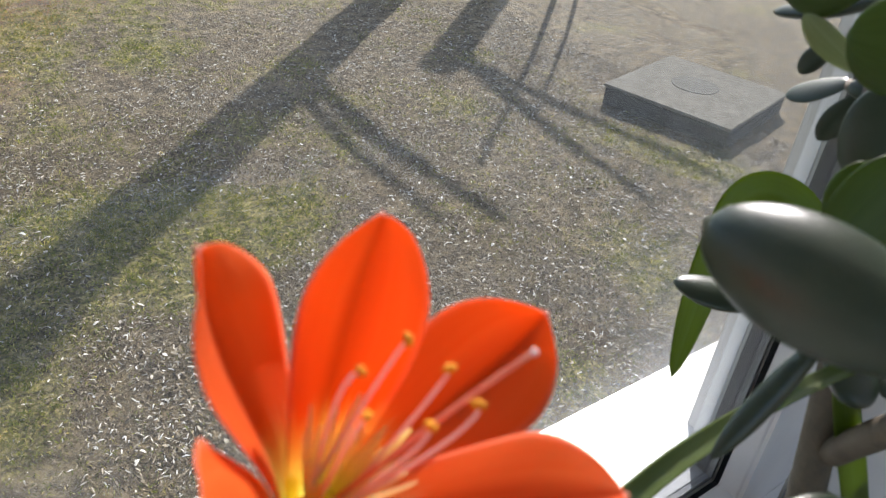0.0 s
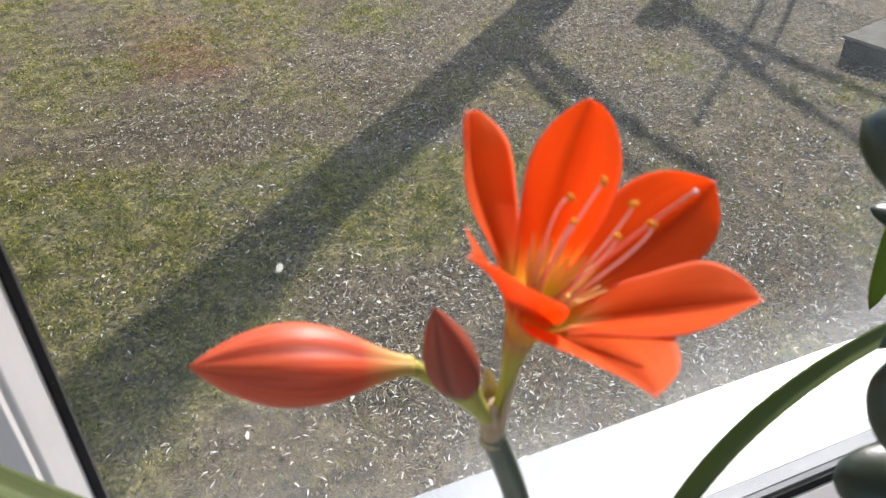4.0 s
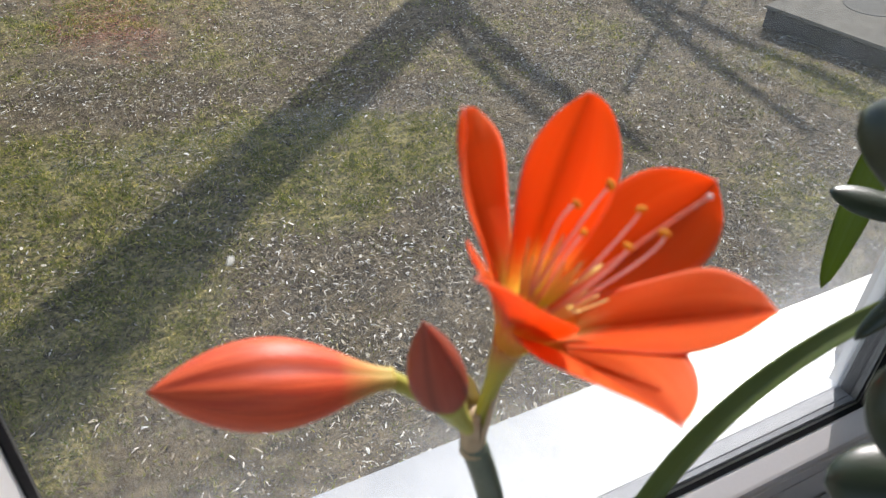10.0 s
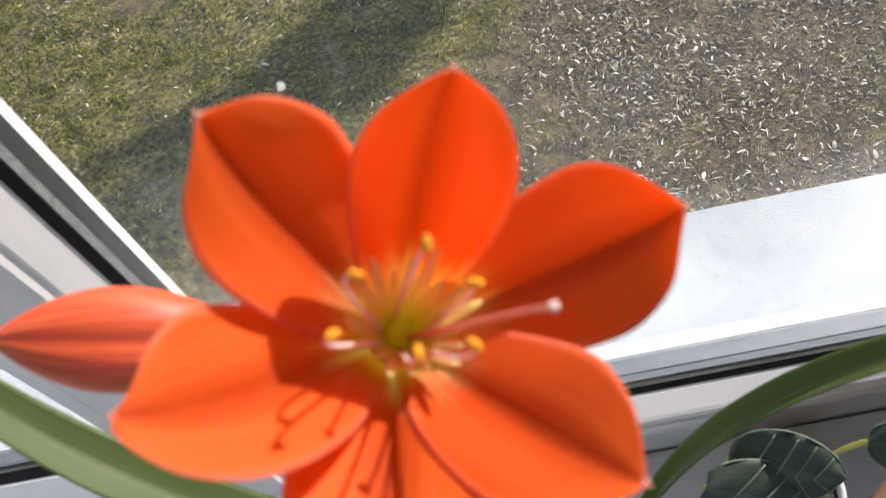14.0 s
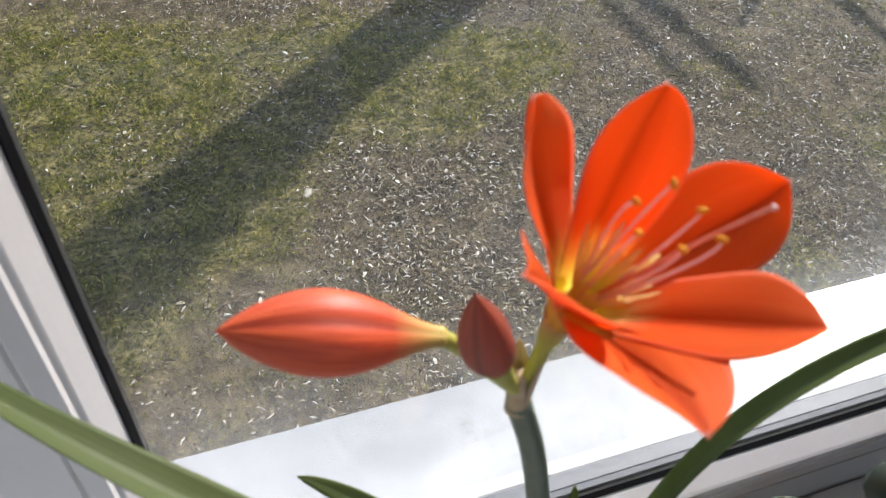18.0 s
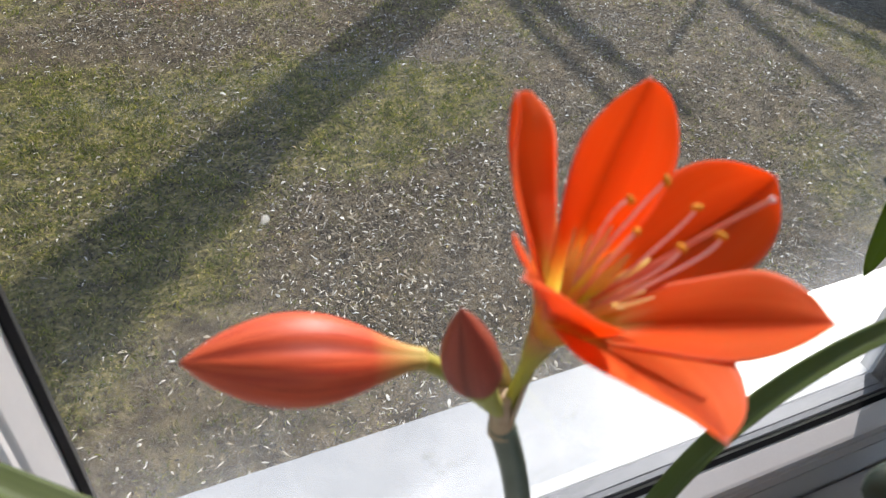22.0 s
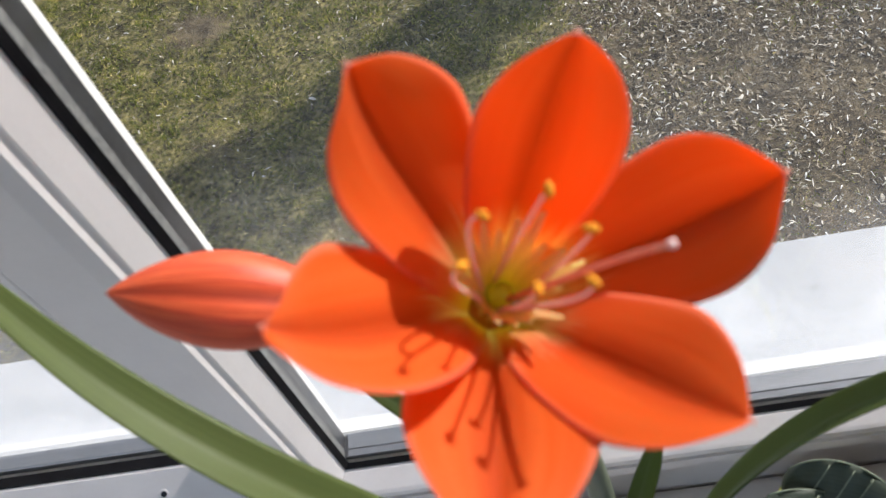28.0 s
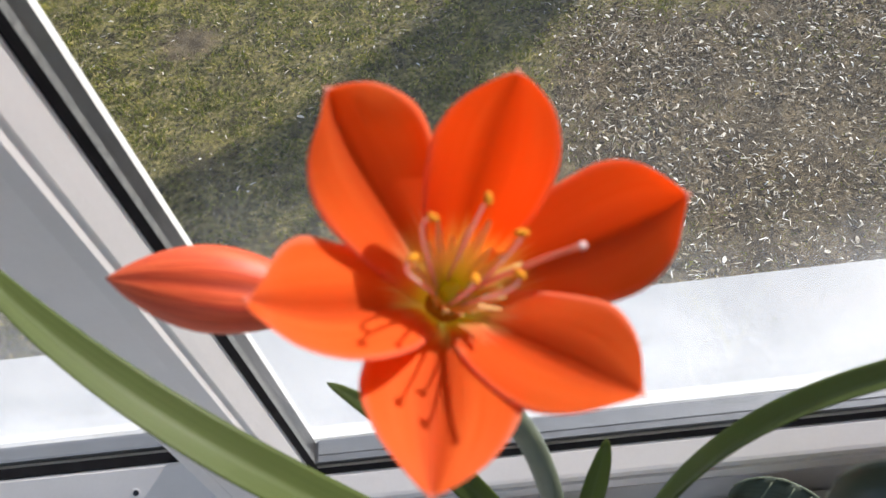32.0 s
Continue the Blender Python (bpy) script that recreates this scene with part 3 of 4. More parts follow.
scatter("grass", 235000, lambda x, y: turf_at(x, y) ** 1.3 * (0.10 + 0.90 * soft_step(fbm(x, y, 4.5, 4), -0.20, 0.25)), grass_blade, MAT_BLADES, "short patchy spring grass, green and straw coloured", "grass", 12, (-5.5, 9.5, 2.4, 15.0))


def short_blade(rng):
    h, w, lx, ly = rng.uniform(0.012, 0.04), rng.uniform(0.0015, 0.0045), rng.uniform(-0.03, 0.03), rng.uniform(-0.03, 0.03)
    return [(-w, 0, 0.002), (w, 0, 0.002), (lx, ly, h)], [(0, 1, 2)]


scatter("grass", 100000, lambda x, y: turf_at(x, y) * (0.10 + 0.90 * soft_step(fbm(x, y, 4.1, 4), -0.15, 0.25)), short_blade, MAT_BLADES, "fine short spring grass between the tufts", "grass", 14, (-5.0, 4.5, 2.6, 9.5))


def tree(name, base, height, r0, r1, limbs, label):
    t = empty(name, label, "tree")
    x, y = base
    b = np.array((x, y, GROUND_Z - 0.1))
    n = 26
    path = np.array([b + (0.05 * math.sin(4 * s), 0.05 * math.cos(5 * s), s * (height + 0.1)) for s in np.linspace(0, 1, n)])
    loft("trunk", path, (1, 0, 0), round_ring(lambda s: (r0 * (1 - s) + r1 * s) * (1 + 0.5 * math.exp(-s * height / 0.5)), 16, 5, 0.05), MAT_BARK, t)
    for h, end, r in limbs:
        a = np.array((x, y, GROUND_Z + h))
        e = np.array(end)
        mid = (a + e) / 2 + np.array((0.25, -0.2, 0.45))
        tube("limb", [a, mid, e], lambda s, r=r: r * (1 - 0.66 * s) * (1 + 0.16 * math.sin(23 * s) + 0.10 * math.sin(51 * s)), MAT_BARK, t, 24, 10)
    return t


def at_shadow(along, across):
    return (SUN_XY[0] * along - SUN_XY[1] * across, SUN_XY[1] * along + SUN_XY[0] * across)


def limb_end(x, y, h):
    """The place at height h that throws its shadow on (x, y)."""
    k = h / math.tan(radians(SUN_EL))
    return (x + SUN_XY[0] * k, y + SUN_XY[1] * k, GROUND_Z + h)


tree("tree", at_shadow(19.5, 4.10), 15.0, 0.44, 0.42,
     [(9.0, limb_end(*at_shadow(0.5, 3.45), 13.3), 0.20), (6.0, limb_end(5.64, 5.29, 8.6), 0.17), (6.3, limb_end(5.0, 5.6, 9.4), 0.11), (11.5, limb_end(-6.0, 3.0, 15.0), 0.14), (12.5, limb_end(-8.5, -1.0, 16.0), 0.13)],
     "tall bare grey-brown tree beyond the garden path")
tree("tree", at_shadow(22.5, 2.15), 7.2, 0.40, 0.34, [(6.5, limb_end(7.57, 4.68, 9.0), 0.16), (6.5, limb_end(9.2, 3.2, 11.0), 0.12)],
     "forked bare tree with a thick short trunk")
tree("sapling", at_shadow(20.5, 0.85), 8.1, 0.075, 0.045, [(5.5, limb_end(6.6, 7.6, 7.6), 0.03)], "slender bare young tree trunk on the lawn")
tree("sapling", at_shadow(20.5, 0.40), 6.8, 0.055, 0.035, [(4.5, limb_end(8.9, 8.6, 6.2), 0.025)], "thin bare sapling standing beside another")


def build_slab():
    t = empty("concrete_slab", "raised weathered concrete slab over a garden well", "concrete slab")
    t.matrix_world = pose(10.72, 6.68, GROUND_Z, 0, 0, 13)
    block("plinth", (-1.12, -1.02, -0.1), (1.12, 1.02, 0.275), MAT_PLINTH, t, "concrete plinth coloured dark for the slab's shaded sides", bevel=0.02)
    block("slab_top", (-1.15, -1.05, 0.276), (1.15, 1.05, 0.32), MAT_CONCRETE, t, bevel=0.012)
    ring = []
    for r, z in ((0.38, 0.32), (0.378, 0.325), (0.36, 0.326), (0.35, 0.3235), (0.30, 0.325), (0.05, 0.327)):
        ring += [(r * math.cos(2 * math.pi * j / 40) + 0.1, r * math.sin(2 * math.pi * j / 40) + 0.1, z) for j in range(40)]
    faces = [(i * 40 + j, i * 40 + (j + 1) % 40, (i + 1) * 40 + (j + 1) % 40, (i + 1) * 40 + j) for i in range(5) for j in range(40)]
    faces.append(tuple(200 + j for j in range(40)))
    link_mesh("manhole_cover", ring, faces, MAT_IRON, t, True, None, "round cast iron manhole cover")


build_slab()


# ---- the window and the room behind it ----
def ring_bars(names, rect, profile, material, parent, label=""):
    """Four mitred bars round an opening. rect x0, x1, z0, z1; profile of (outwards, y)."""
    x0, x1, z0, z1 = rect
    corner = lambda i, d: ((x0 - d, z0 - d), (x1 + d, z0 - d), (x1 + d, z1 + d), (x0 - d, z1 + d))[i]
    m = len(profile)
    for i, nm in enumerate(names):
        if not nm:
            continue
        verts = [(corner(k, d)[0], y, corner(k, d)[1]) for k in (i, (i + 1) % 4) for d, y in profile]
        faces = [(j, (j + 1) % m, m + (j + 1) % m, m + j) for j in range(m)] + [tuple(range(m - 1, -1, -1)), tuple(range(m, 2 * m))]
        bm = bmesh.new()
        vs = [bm.verts.new(v) for v in verts]
        for f in faces:
            bm.faces.new([vs[k] for k in f])
        bmesh.ops.recalc_face_normals(bm, faces=bm.faces)
        me = bpy.data.meshes.new(nm)
        bm.to_mesh(me)
        bm.free()
        me.materials.append(material)
        ob = new(nm, me)
        ob.parent = parent
        if label:
            tagged(ob, label=label)


SASH = (0.0, 0.617, 0.0, 1.16)
FIXED = (-0.80, -0.0735, 0.004, 1.156)
SASH_RAIL = [(0.0, 0.0), (0.0006, -0.0020), (0.0085, -0.0150), (0.0102, -0.0172), (0.0155, -0.0182), (0.0160, -0.0150), (0.0168, -0.0150), (0.0176, -0.0198),
                (0.0560, -0.0198), (0.0585, -0.0175), (0.0585, 0.048), (0.0040, 0.050), (0.0038, 0.0304), (0.0060, 0.0304), (0.0060, 0.0)]
FIXED_PROFILE = [(0.0, 0.020), (0.0012, -0.0095), (0.0030, -0.0115), (0.0135, -0.0120), (0.0142, -0.0108), (0.0152, -0.0108), (0.0160, -0.0135),
                 (0.0480, -0.0135), (0.0500, -0.0115), (0.0500, 0.056), (0.0040, 0.058), (0.0036, 0.052), (0.0060, 0.050), (0.0060, 0.020)]
SASH_STILE = [(0.0, 0.0), (0.0006, -0.0014), (0.0050, -0.0092), (0.0078, -0.0140), (0.0086, -0.0148), (0.0102, -0.0160), (0.0114, -0.0190), (0.0200, -0.0198), (0.0214, -0.0180),
              (0.0214, 0.0368), (0.0046, 0.0378), (0.0042, 0.0304), (0.0065, 0.0304), (0.0065, 0.0)]
SASH_FOOT = [(d if d < 0.05 else d - 0.0240, min(y, 0.0405)) for d, y in SASH_RAIL]
# the fixed pane's bottom rail: a sloping bead, then two narrow steps
FIXED_FOOT = [(0.0, 0.020), (0.0008, 0.0180), (0.0200, -0.0042), (0.0215, -0.0062), (0.0218, -0.0108), (0.0250, -0.0112), (0.0254, -0.0128), (0.0262, -0.0175),
              (0.0300, -0.0185), (0.0480, -0.0185), (0.0500, -0.0165), (0.0500, 0.056), (0.0040, 0.058), (0.0036, 0.052), (0.0060, 0.050), (0.0060, 0.020)]
SIDES = ("bottom_rail", "right_stile", "top_rail", "left_stile")

window = empty("window_1", "white plastic double-glazed window with an opening sash", "window", kind="structure")
ring_bars(("",) + SIDES[1:], SASH, SASH_STILE, MAT_PVC, window)
ring_bars(SIDES[:1] + ("",) * 3, SASH, SASH_FOOT, MAT_PVC, window)
ring_bars(("gasket",) * 4, SASH, [(-0.0012, 0.0000), (-0.0034, 0.0037), (0.0055, 0.0037), (0.0055, 0.0004)], MAT_GASKET, window, "black rubber glazing gasket")
UPRIGHT, LEVEL = (lambda name: (None, name, None, name)), (lambda name: (name, None, name, None))
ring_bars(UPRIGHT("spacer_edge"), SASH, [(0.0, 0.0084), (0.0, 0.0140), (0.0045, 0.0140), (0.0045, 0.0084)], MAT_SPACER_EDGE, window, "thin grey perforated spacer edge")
ring_bars(UPRIGHT("spacer_bar"), SASH, [(0.0002, 0.0141), (0.0002, 0.0254), (0.0045, 0.0254), (0.0045, 0.0141)], MAT_SHADED_SPACER, window, "upright spacer between the panes, coloured as in shade")
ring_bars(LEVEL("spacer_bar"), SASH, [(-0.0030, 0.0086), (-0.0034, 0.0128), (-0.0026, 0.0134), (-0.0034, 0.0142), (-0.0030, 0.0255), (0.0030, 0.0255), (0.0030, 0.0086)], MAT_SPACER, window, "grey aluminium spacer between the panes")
ring_bars(("", "mullion", "fixed_frame_rail", "fixed_frame_stile"), FIXED, FIXED_PROFILE, MAT_PVC, window)
ring_bars(("fixed_frame_rail", "", "", ""), FIXED, FIXED_FOOT, MAT_PVC, window)
ring_bars(("gasket",) * 4, FIXED, [(-0.0012, 0.0204), (-0.0030, 0.0276), (0.0055, 0.0276), (0.0055, 0.0204)], MAT_GASKET, window, "black rubber glazing gasket")
ring_bars(("spacer_bar",) * 4, FIXED, [(-0.0035, 0.0325), (-0.0035, 0.0450), (0.0030, 0.0450), (0.0030, 0.0325)], MAT_SPACER, window, "grey aluminium spacer between the panes")


def pane(name, rect, y0, y1, material, label):
    ob = block(name, (rect[0] - 0.0050, y0, rect[2] - 0.0050), (rect[1] + 0.0050, y1, rect[3] + 0.0050), material, window, label)
    ob.visible_shadow = False


pane("pane", SASH, 0.0040, 0.0080, MAT_GLASS_IN, "clear inner window pane")
pane("pane", SASH, 0.0260, 0.0300, MAT_GLASS_OUT, "dusty outer window pane lit by the sun")
pane("pane", FIXED, 0.0280, 0.0320, MAT_GLASS_IN, "clear inner window pane")
pane("pane", FIXED, 0.0460, 0.0495, MAT_GLASS_OUT, "dusty outer window pane lit by the sun")

# the frame round both
block("frame_rebate", (-0.88, -0.0100, -0.0595), (-0.0310, 0.050, -0.0470), MAT_PVC, window, bevel=0.001)
block("frame_rebate", (-0.030, -0.0105, -0.0595), (0.639, 0.046, -0.0370), MAT_PVC, window, bevel=0.001)
block("frame_bottom", (-0.88, -0.0105, -0.127), (0.745, 0.056, -0.0600), MAT_PVC, window, bevel=0.0015)
block("frame_top", (-0.88, -0.0105, 1.2195), (0.745, 0.056, 1.27), MAT_PVC, window, bevel=0.0015)
block("frame_right", (0.6790, -0.0105, -0.0600), (0.745, 0.056, 1.2195), MAT_PVC, window, bevel=0.0015)
block("frame_left", (-0.88, -0.0105, -0.0600), (-0.8510, 0.056, 1.2195), MAT_PVC, window, bevel=0.0015)
block("frame_post", (0.6395, -0.0120, -0.0595), (0.6785, 0.050, 1.2190), MAT_PVC, window, bevel=0.001)


def fleck(name, place, normal_y, size, label):
    rng = random.Random(5)
    bm = bmesh.new()
    bmesh.ops.create_icosphere(bm, subdivisions=2, radius=size)
    for v in bm.verts:
        v.co = Vector((v.co.x * 0.62 + 0.25 * v.co.z, v.co.y * 0.25, v.co.z * (1.25 if v.co.z > 0 else 0.7))) * rng.uniform(0.70, 1.20)
    me = bpy.data.meshes.new(name)
    bm.to_mesh(me)
    bm.free()
    me.materials.append(MAT_FLECK)
    ob = new(name, me)
    ob.location = place
    return tagged(ob, label, "speck")


fleck("white_speck", (0.0977, 0.0252, 0.3300), 1, 0.0025, "small white chalky speck stuck on the glass")

# a screw in the sloping bead of the fixed pane
for nm, r, h, mat, lab in (("washer", 0.0042, 0.0010, MAT_PVC, "white plastic washer"), ("screw", 0.0027, 0.0026, MAT_SCREW, "small dark screw head")):
    bm = bmesh.new()
    bmesh.ops.create_cone(bm, cap_ends=True, segments=20, radius1=r, radius2=0.8 * r, depth=h)
    me = bpy.data.meshes.new(nm)
    bm.to_mesh(me)
    bm.free()
    me.materials.append(mat)
    o = new(nm, me)
    o.parent = window
    o.matrix_world = pose(-0.1415, 0.0042, -0.0090, 41, 0, 0)
    tagged(o, label=lab)

sill = bar("outer_sill", [(0.058, -0.1210), (0.2174, -0.1375), (0.2174, -0.160), (0.2140, -0.160), (0.2140, -0.1410), (0.058, -0.1260)], (-0.92, 0, 0), (1, 0, 0), (0, 1, 0), (0, 0, 1), 1.923, MAT_SILL)
tagged(sill, "sloping white sheet metal sill outside the window", "window sill", kind="structure")


def stain(x, y, r, seed):
    rng = random.Random(seed)
    slope = (0.1375 - 0.1210) / (0.2174 - 0.058)
    z = lambda yy: -0.1210 - slope * (yy - 0.058) + 0.0006
    ring = [(x + r * rng.uniform(0.6, 1.2) * math.cos(a), y + 0.7 * r * rng.uniform(0.6, 1.2) * math.sin(a)) for a in np.linspace(0, 2 * math.pi, 10)[:-1]]
    verts = [(x, y, z(y) + 0.0004)] + [(a, b, z(b)) for a, b in ring]
    link_mesh("dirt_spot", verts, [(0, i + 1, (i + 1) % 9 + 1) for i in range(9)], MAT_STAIN, sill, True, None, "grey dried dirt spot")


for k, (x, y, r) in enumerate([(0.251, 0.170, 0.0048), (0.254, 0.147, 0.0036), (0.268, 0.152, 0.0042), (0.267, 0.135, 0.0040), (0.252, 0.158, 0.0028), (0.289, 0.155, 0.0026), (0.280, 0.150, 0.0022), (0.283, 0.118, 0.0024), (0.243, 0.140, 0.0020), (0.36, 0.14, 0.0030), (0.41, 0.16, 0.0025), (0.33, 0.18, 0.0020), (-0.2, 0.14, 0.003), (-0.16, 0.16, 0.002)]):
    stain(x, y, 1.35 * r, k)

board = block("inner_sill", (-0.95, -0.36, -0.130), (0.82, -0.0125, -0.106), MAT_PVC, bevel=0.004)
tagged(board, "white plastic window board inside the room", "window sill", kind="structure")


def wall(name, boxes, material, label):
    verts, faces = [], []
    for lo, hi in boxes:
        k = len(verts)
        verts += [(x, y, z) for x in (lo[0], hi[0]) for y in (lo[1], hi[1]) for z in (lo[2], hi[2])]
        faces += [tuple(k + i for i in f) for f in ((0, 1, 3, 2), (4, 6, 7, 5), (0, 4, 5, 1), (2, 3, 7, 6), (0, 2, 6, 4), (1, 5, 7, 3))]
    return tagged(link_mesh(name, verts, faces, material, None, False), label, name.split("_")[0], kind="structure")


wall("wall_outside", [((-3, 0.0, -4.2), (3, 0.13, -0.17)), ((-3, 0.0, -0.165), (-0.93, 0.13, 2.2)), ((0.79, 0.0, -0.165), (3, 0.13, 2.2)), ((-0.93, 0.0, 1.275), (0.79, 0.13, 2.2))], MAT_FACADE, "rendered facade wall of the house")
wall("wall_window", [((-2.2, -0.30, -1.0), (2.4, -0.004, -0.132)), ((-2.2, -0.30, -0.104), (-0.95, -0.004, 1.75)), ((0.82, -0.30, -0.104), (2.4, -0.004, 1.75)), ((-0.95, -0.30, 1.275), (0.82, -0.004, 1.75))], MAT_PLASTER, "plastered inner wall round the window")
# unseen back wall; its wide opening is added to let sky fill in
wall("wall_back", [((-2.2, -2.3, -4.2), (2.4, -2.1, -0.92)), ((-2.2, -2.3, 1.68), (2.4, -2.1, 1.75)), ((-2.2, -2.3, -0.92), (-2.12, -2.1, 1.68)), ((2.32, -2.3, -0.92), (2.4, -2.1, 1.68))], MAT_PLASTER, "unseen white back wall, opened wide for added fill light")
wall("wall_left", [((-2.4, -2.3, -4.2), (-2.203, -0.004, 1.75))], MAT_PLASTER, "plain plastered wall of the room")
wall("wall_right", [((2.403, -2.3, -4.2), (2.6, -0.004, 1.75))], MAT_PLASTER, "plain plastered wall of the room")
wall("floor", [((-2.198, -2.098, -1.1), (2.398, -0.304, -1.003))], MAT_FLOOR, "unseen room floor, pale to bounce fill light")
wall("ceiling", [((-2.4, -2.3, 1.753), (2.6, -0.004, 1.9))], MAT_PLASTER, "plain pale ceiling of the room")


# ---- plants on the window board ----
BOARD_Z = -0.106


def pot(parent, x, y, radius, height, clay=None):
    prof = [(0.0, 0.0), (0.72, 0.0), (0.95, 0.80), (1.03, 0.80), (1.06, 0.83), (1.06, 0.99), (1.03, 1.0), (0.96, 1.0), (0.92, 0.90), (0.0, 0.90)]
    m = 36
    verts = [(x + r * radius * math.cos(2 * math.pi * j / m), y + r * radius * math.sin(2 * math.pi * j / m), BOARD_Z + h * height) for r, h in prof[1:-1] for j in range(m)]
    k = len(prof) - 2
    faces = [(i * m + j, i * m + (j + 1) % m, (i + 1) * m + (j + 1) % m, (i + 1) * m + j) for i in range(k - 1) for j in range(m)]
    faces.append(tuple(range(m - 1, -1, -1)))
    link_mesh("pot", verts, faces, clay or MAT_POT, parent, True, None, "brown clay flower pot" if clay else "pale grey flower pot")
    top = BOARD_Z + 0.90 * height
    verts = [(x, y, top + 0.004)] + [(x + 0.93 * radius * f * math.cos(2 * math.pi * j / m), y + 0.93 * radius * f * math.sin(2 * math.pi * j / m), top + (0.003 if f < 1 else 0.0)) for f in (0.6, 1.0) for j in range(m)]
    faces = [(0, 1 + j, 1 + (j + 1) % m) for j in range(m)] + [(1 + j, 1 + m + j, 1 + m + (j + 1) % m, 1 + (j + 1) % m) for j in range(m)]
    link_mesh("soil", verts, faces, MAT_SOIL, parent, True, None, "dark potting soil")


def strap(name, ctrl, width, parent, material, up=(0, -0.35, 1), fold=0.10, thick=0.0016, taper=0.30, n=40, twist=0.0, label=""):
    """A long leaf along a curve, folded a little along its middle, its face towards up."""
    path = ctrl if len(ctrl) == n else bezier(ctrl, n)
    tans = [unit(path[min(i + 1, n - 1)] - path[max(i - 1, 0)]) for i in range(n)]
    upv = np.array(up, float)

    def side(s):
        t = tans[int(round(s * (n - 1)))]
        a = unit(np.cross(t, upv))
        b = np.cross(a, t)
        ang = twist * s
        return math.cos(ang) * a + math.sin(ang) * b

    def w(s):
        return width * min(1.0, 0.55 + 1.2 * s) * max(0.0, 1 - max(0.0, (s - (1 - taper)) / taper) ** 2.0) ** 0.65 + 0.0006

    return loft(name, path, side, blade_ring(w, thick, 0.5 * fold, 11, fold=0.5 * fold), material, parent, label)


def ball_part(name, place, radii, axis, material, parent, label=""):
    bm = bmesh.new()
    bmesh.ops.create_uvsphere(bm, u_segments=14, v_segments=10, radius=1.0)
    q = Vector(axis).to_track_quat("Z", "Y").to_matrix()
    for v in bm.verts:
        k = 1 + 0.10 * noise.noise(v.co * 2.3 + Vector(place) * 400)
        v.co = q @ Vector((v.co.x * radii[0] * k, v.co.y * radii[0] * k, v.co.z * radii[1])) + Vector(place)
    me = bpy.data.meshes.new(name)
    bm.to_mesh(me)
    bm.free()
    me.polygons.foreach_set("use_smooth", [True] * len(me.polygons))
    me.materials.append(material)
    ob = new(name, me)
    ob.parent = parent
    if label:
        tagged(ob, label=label)
    return ob


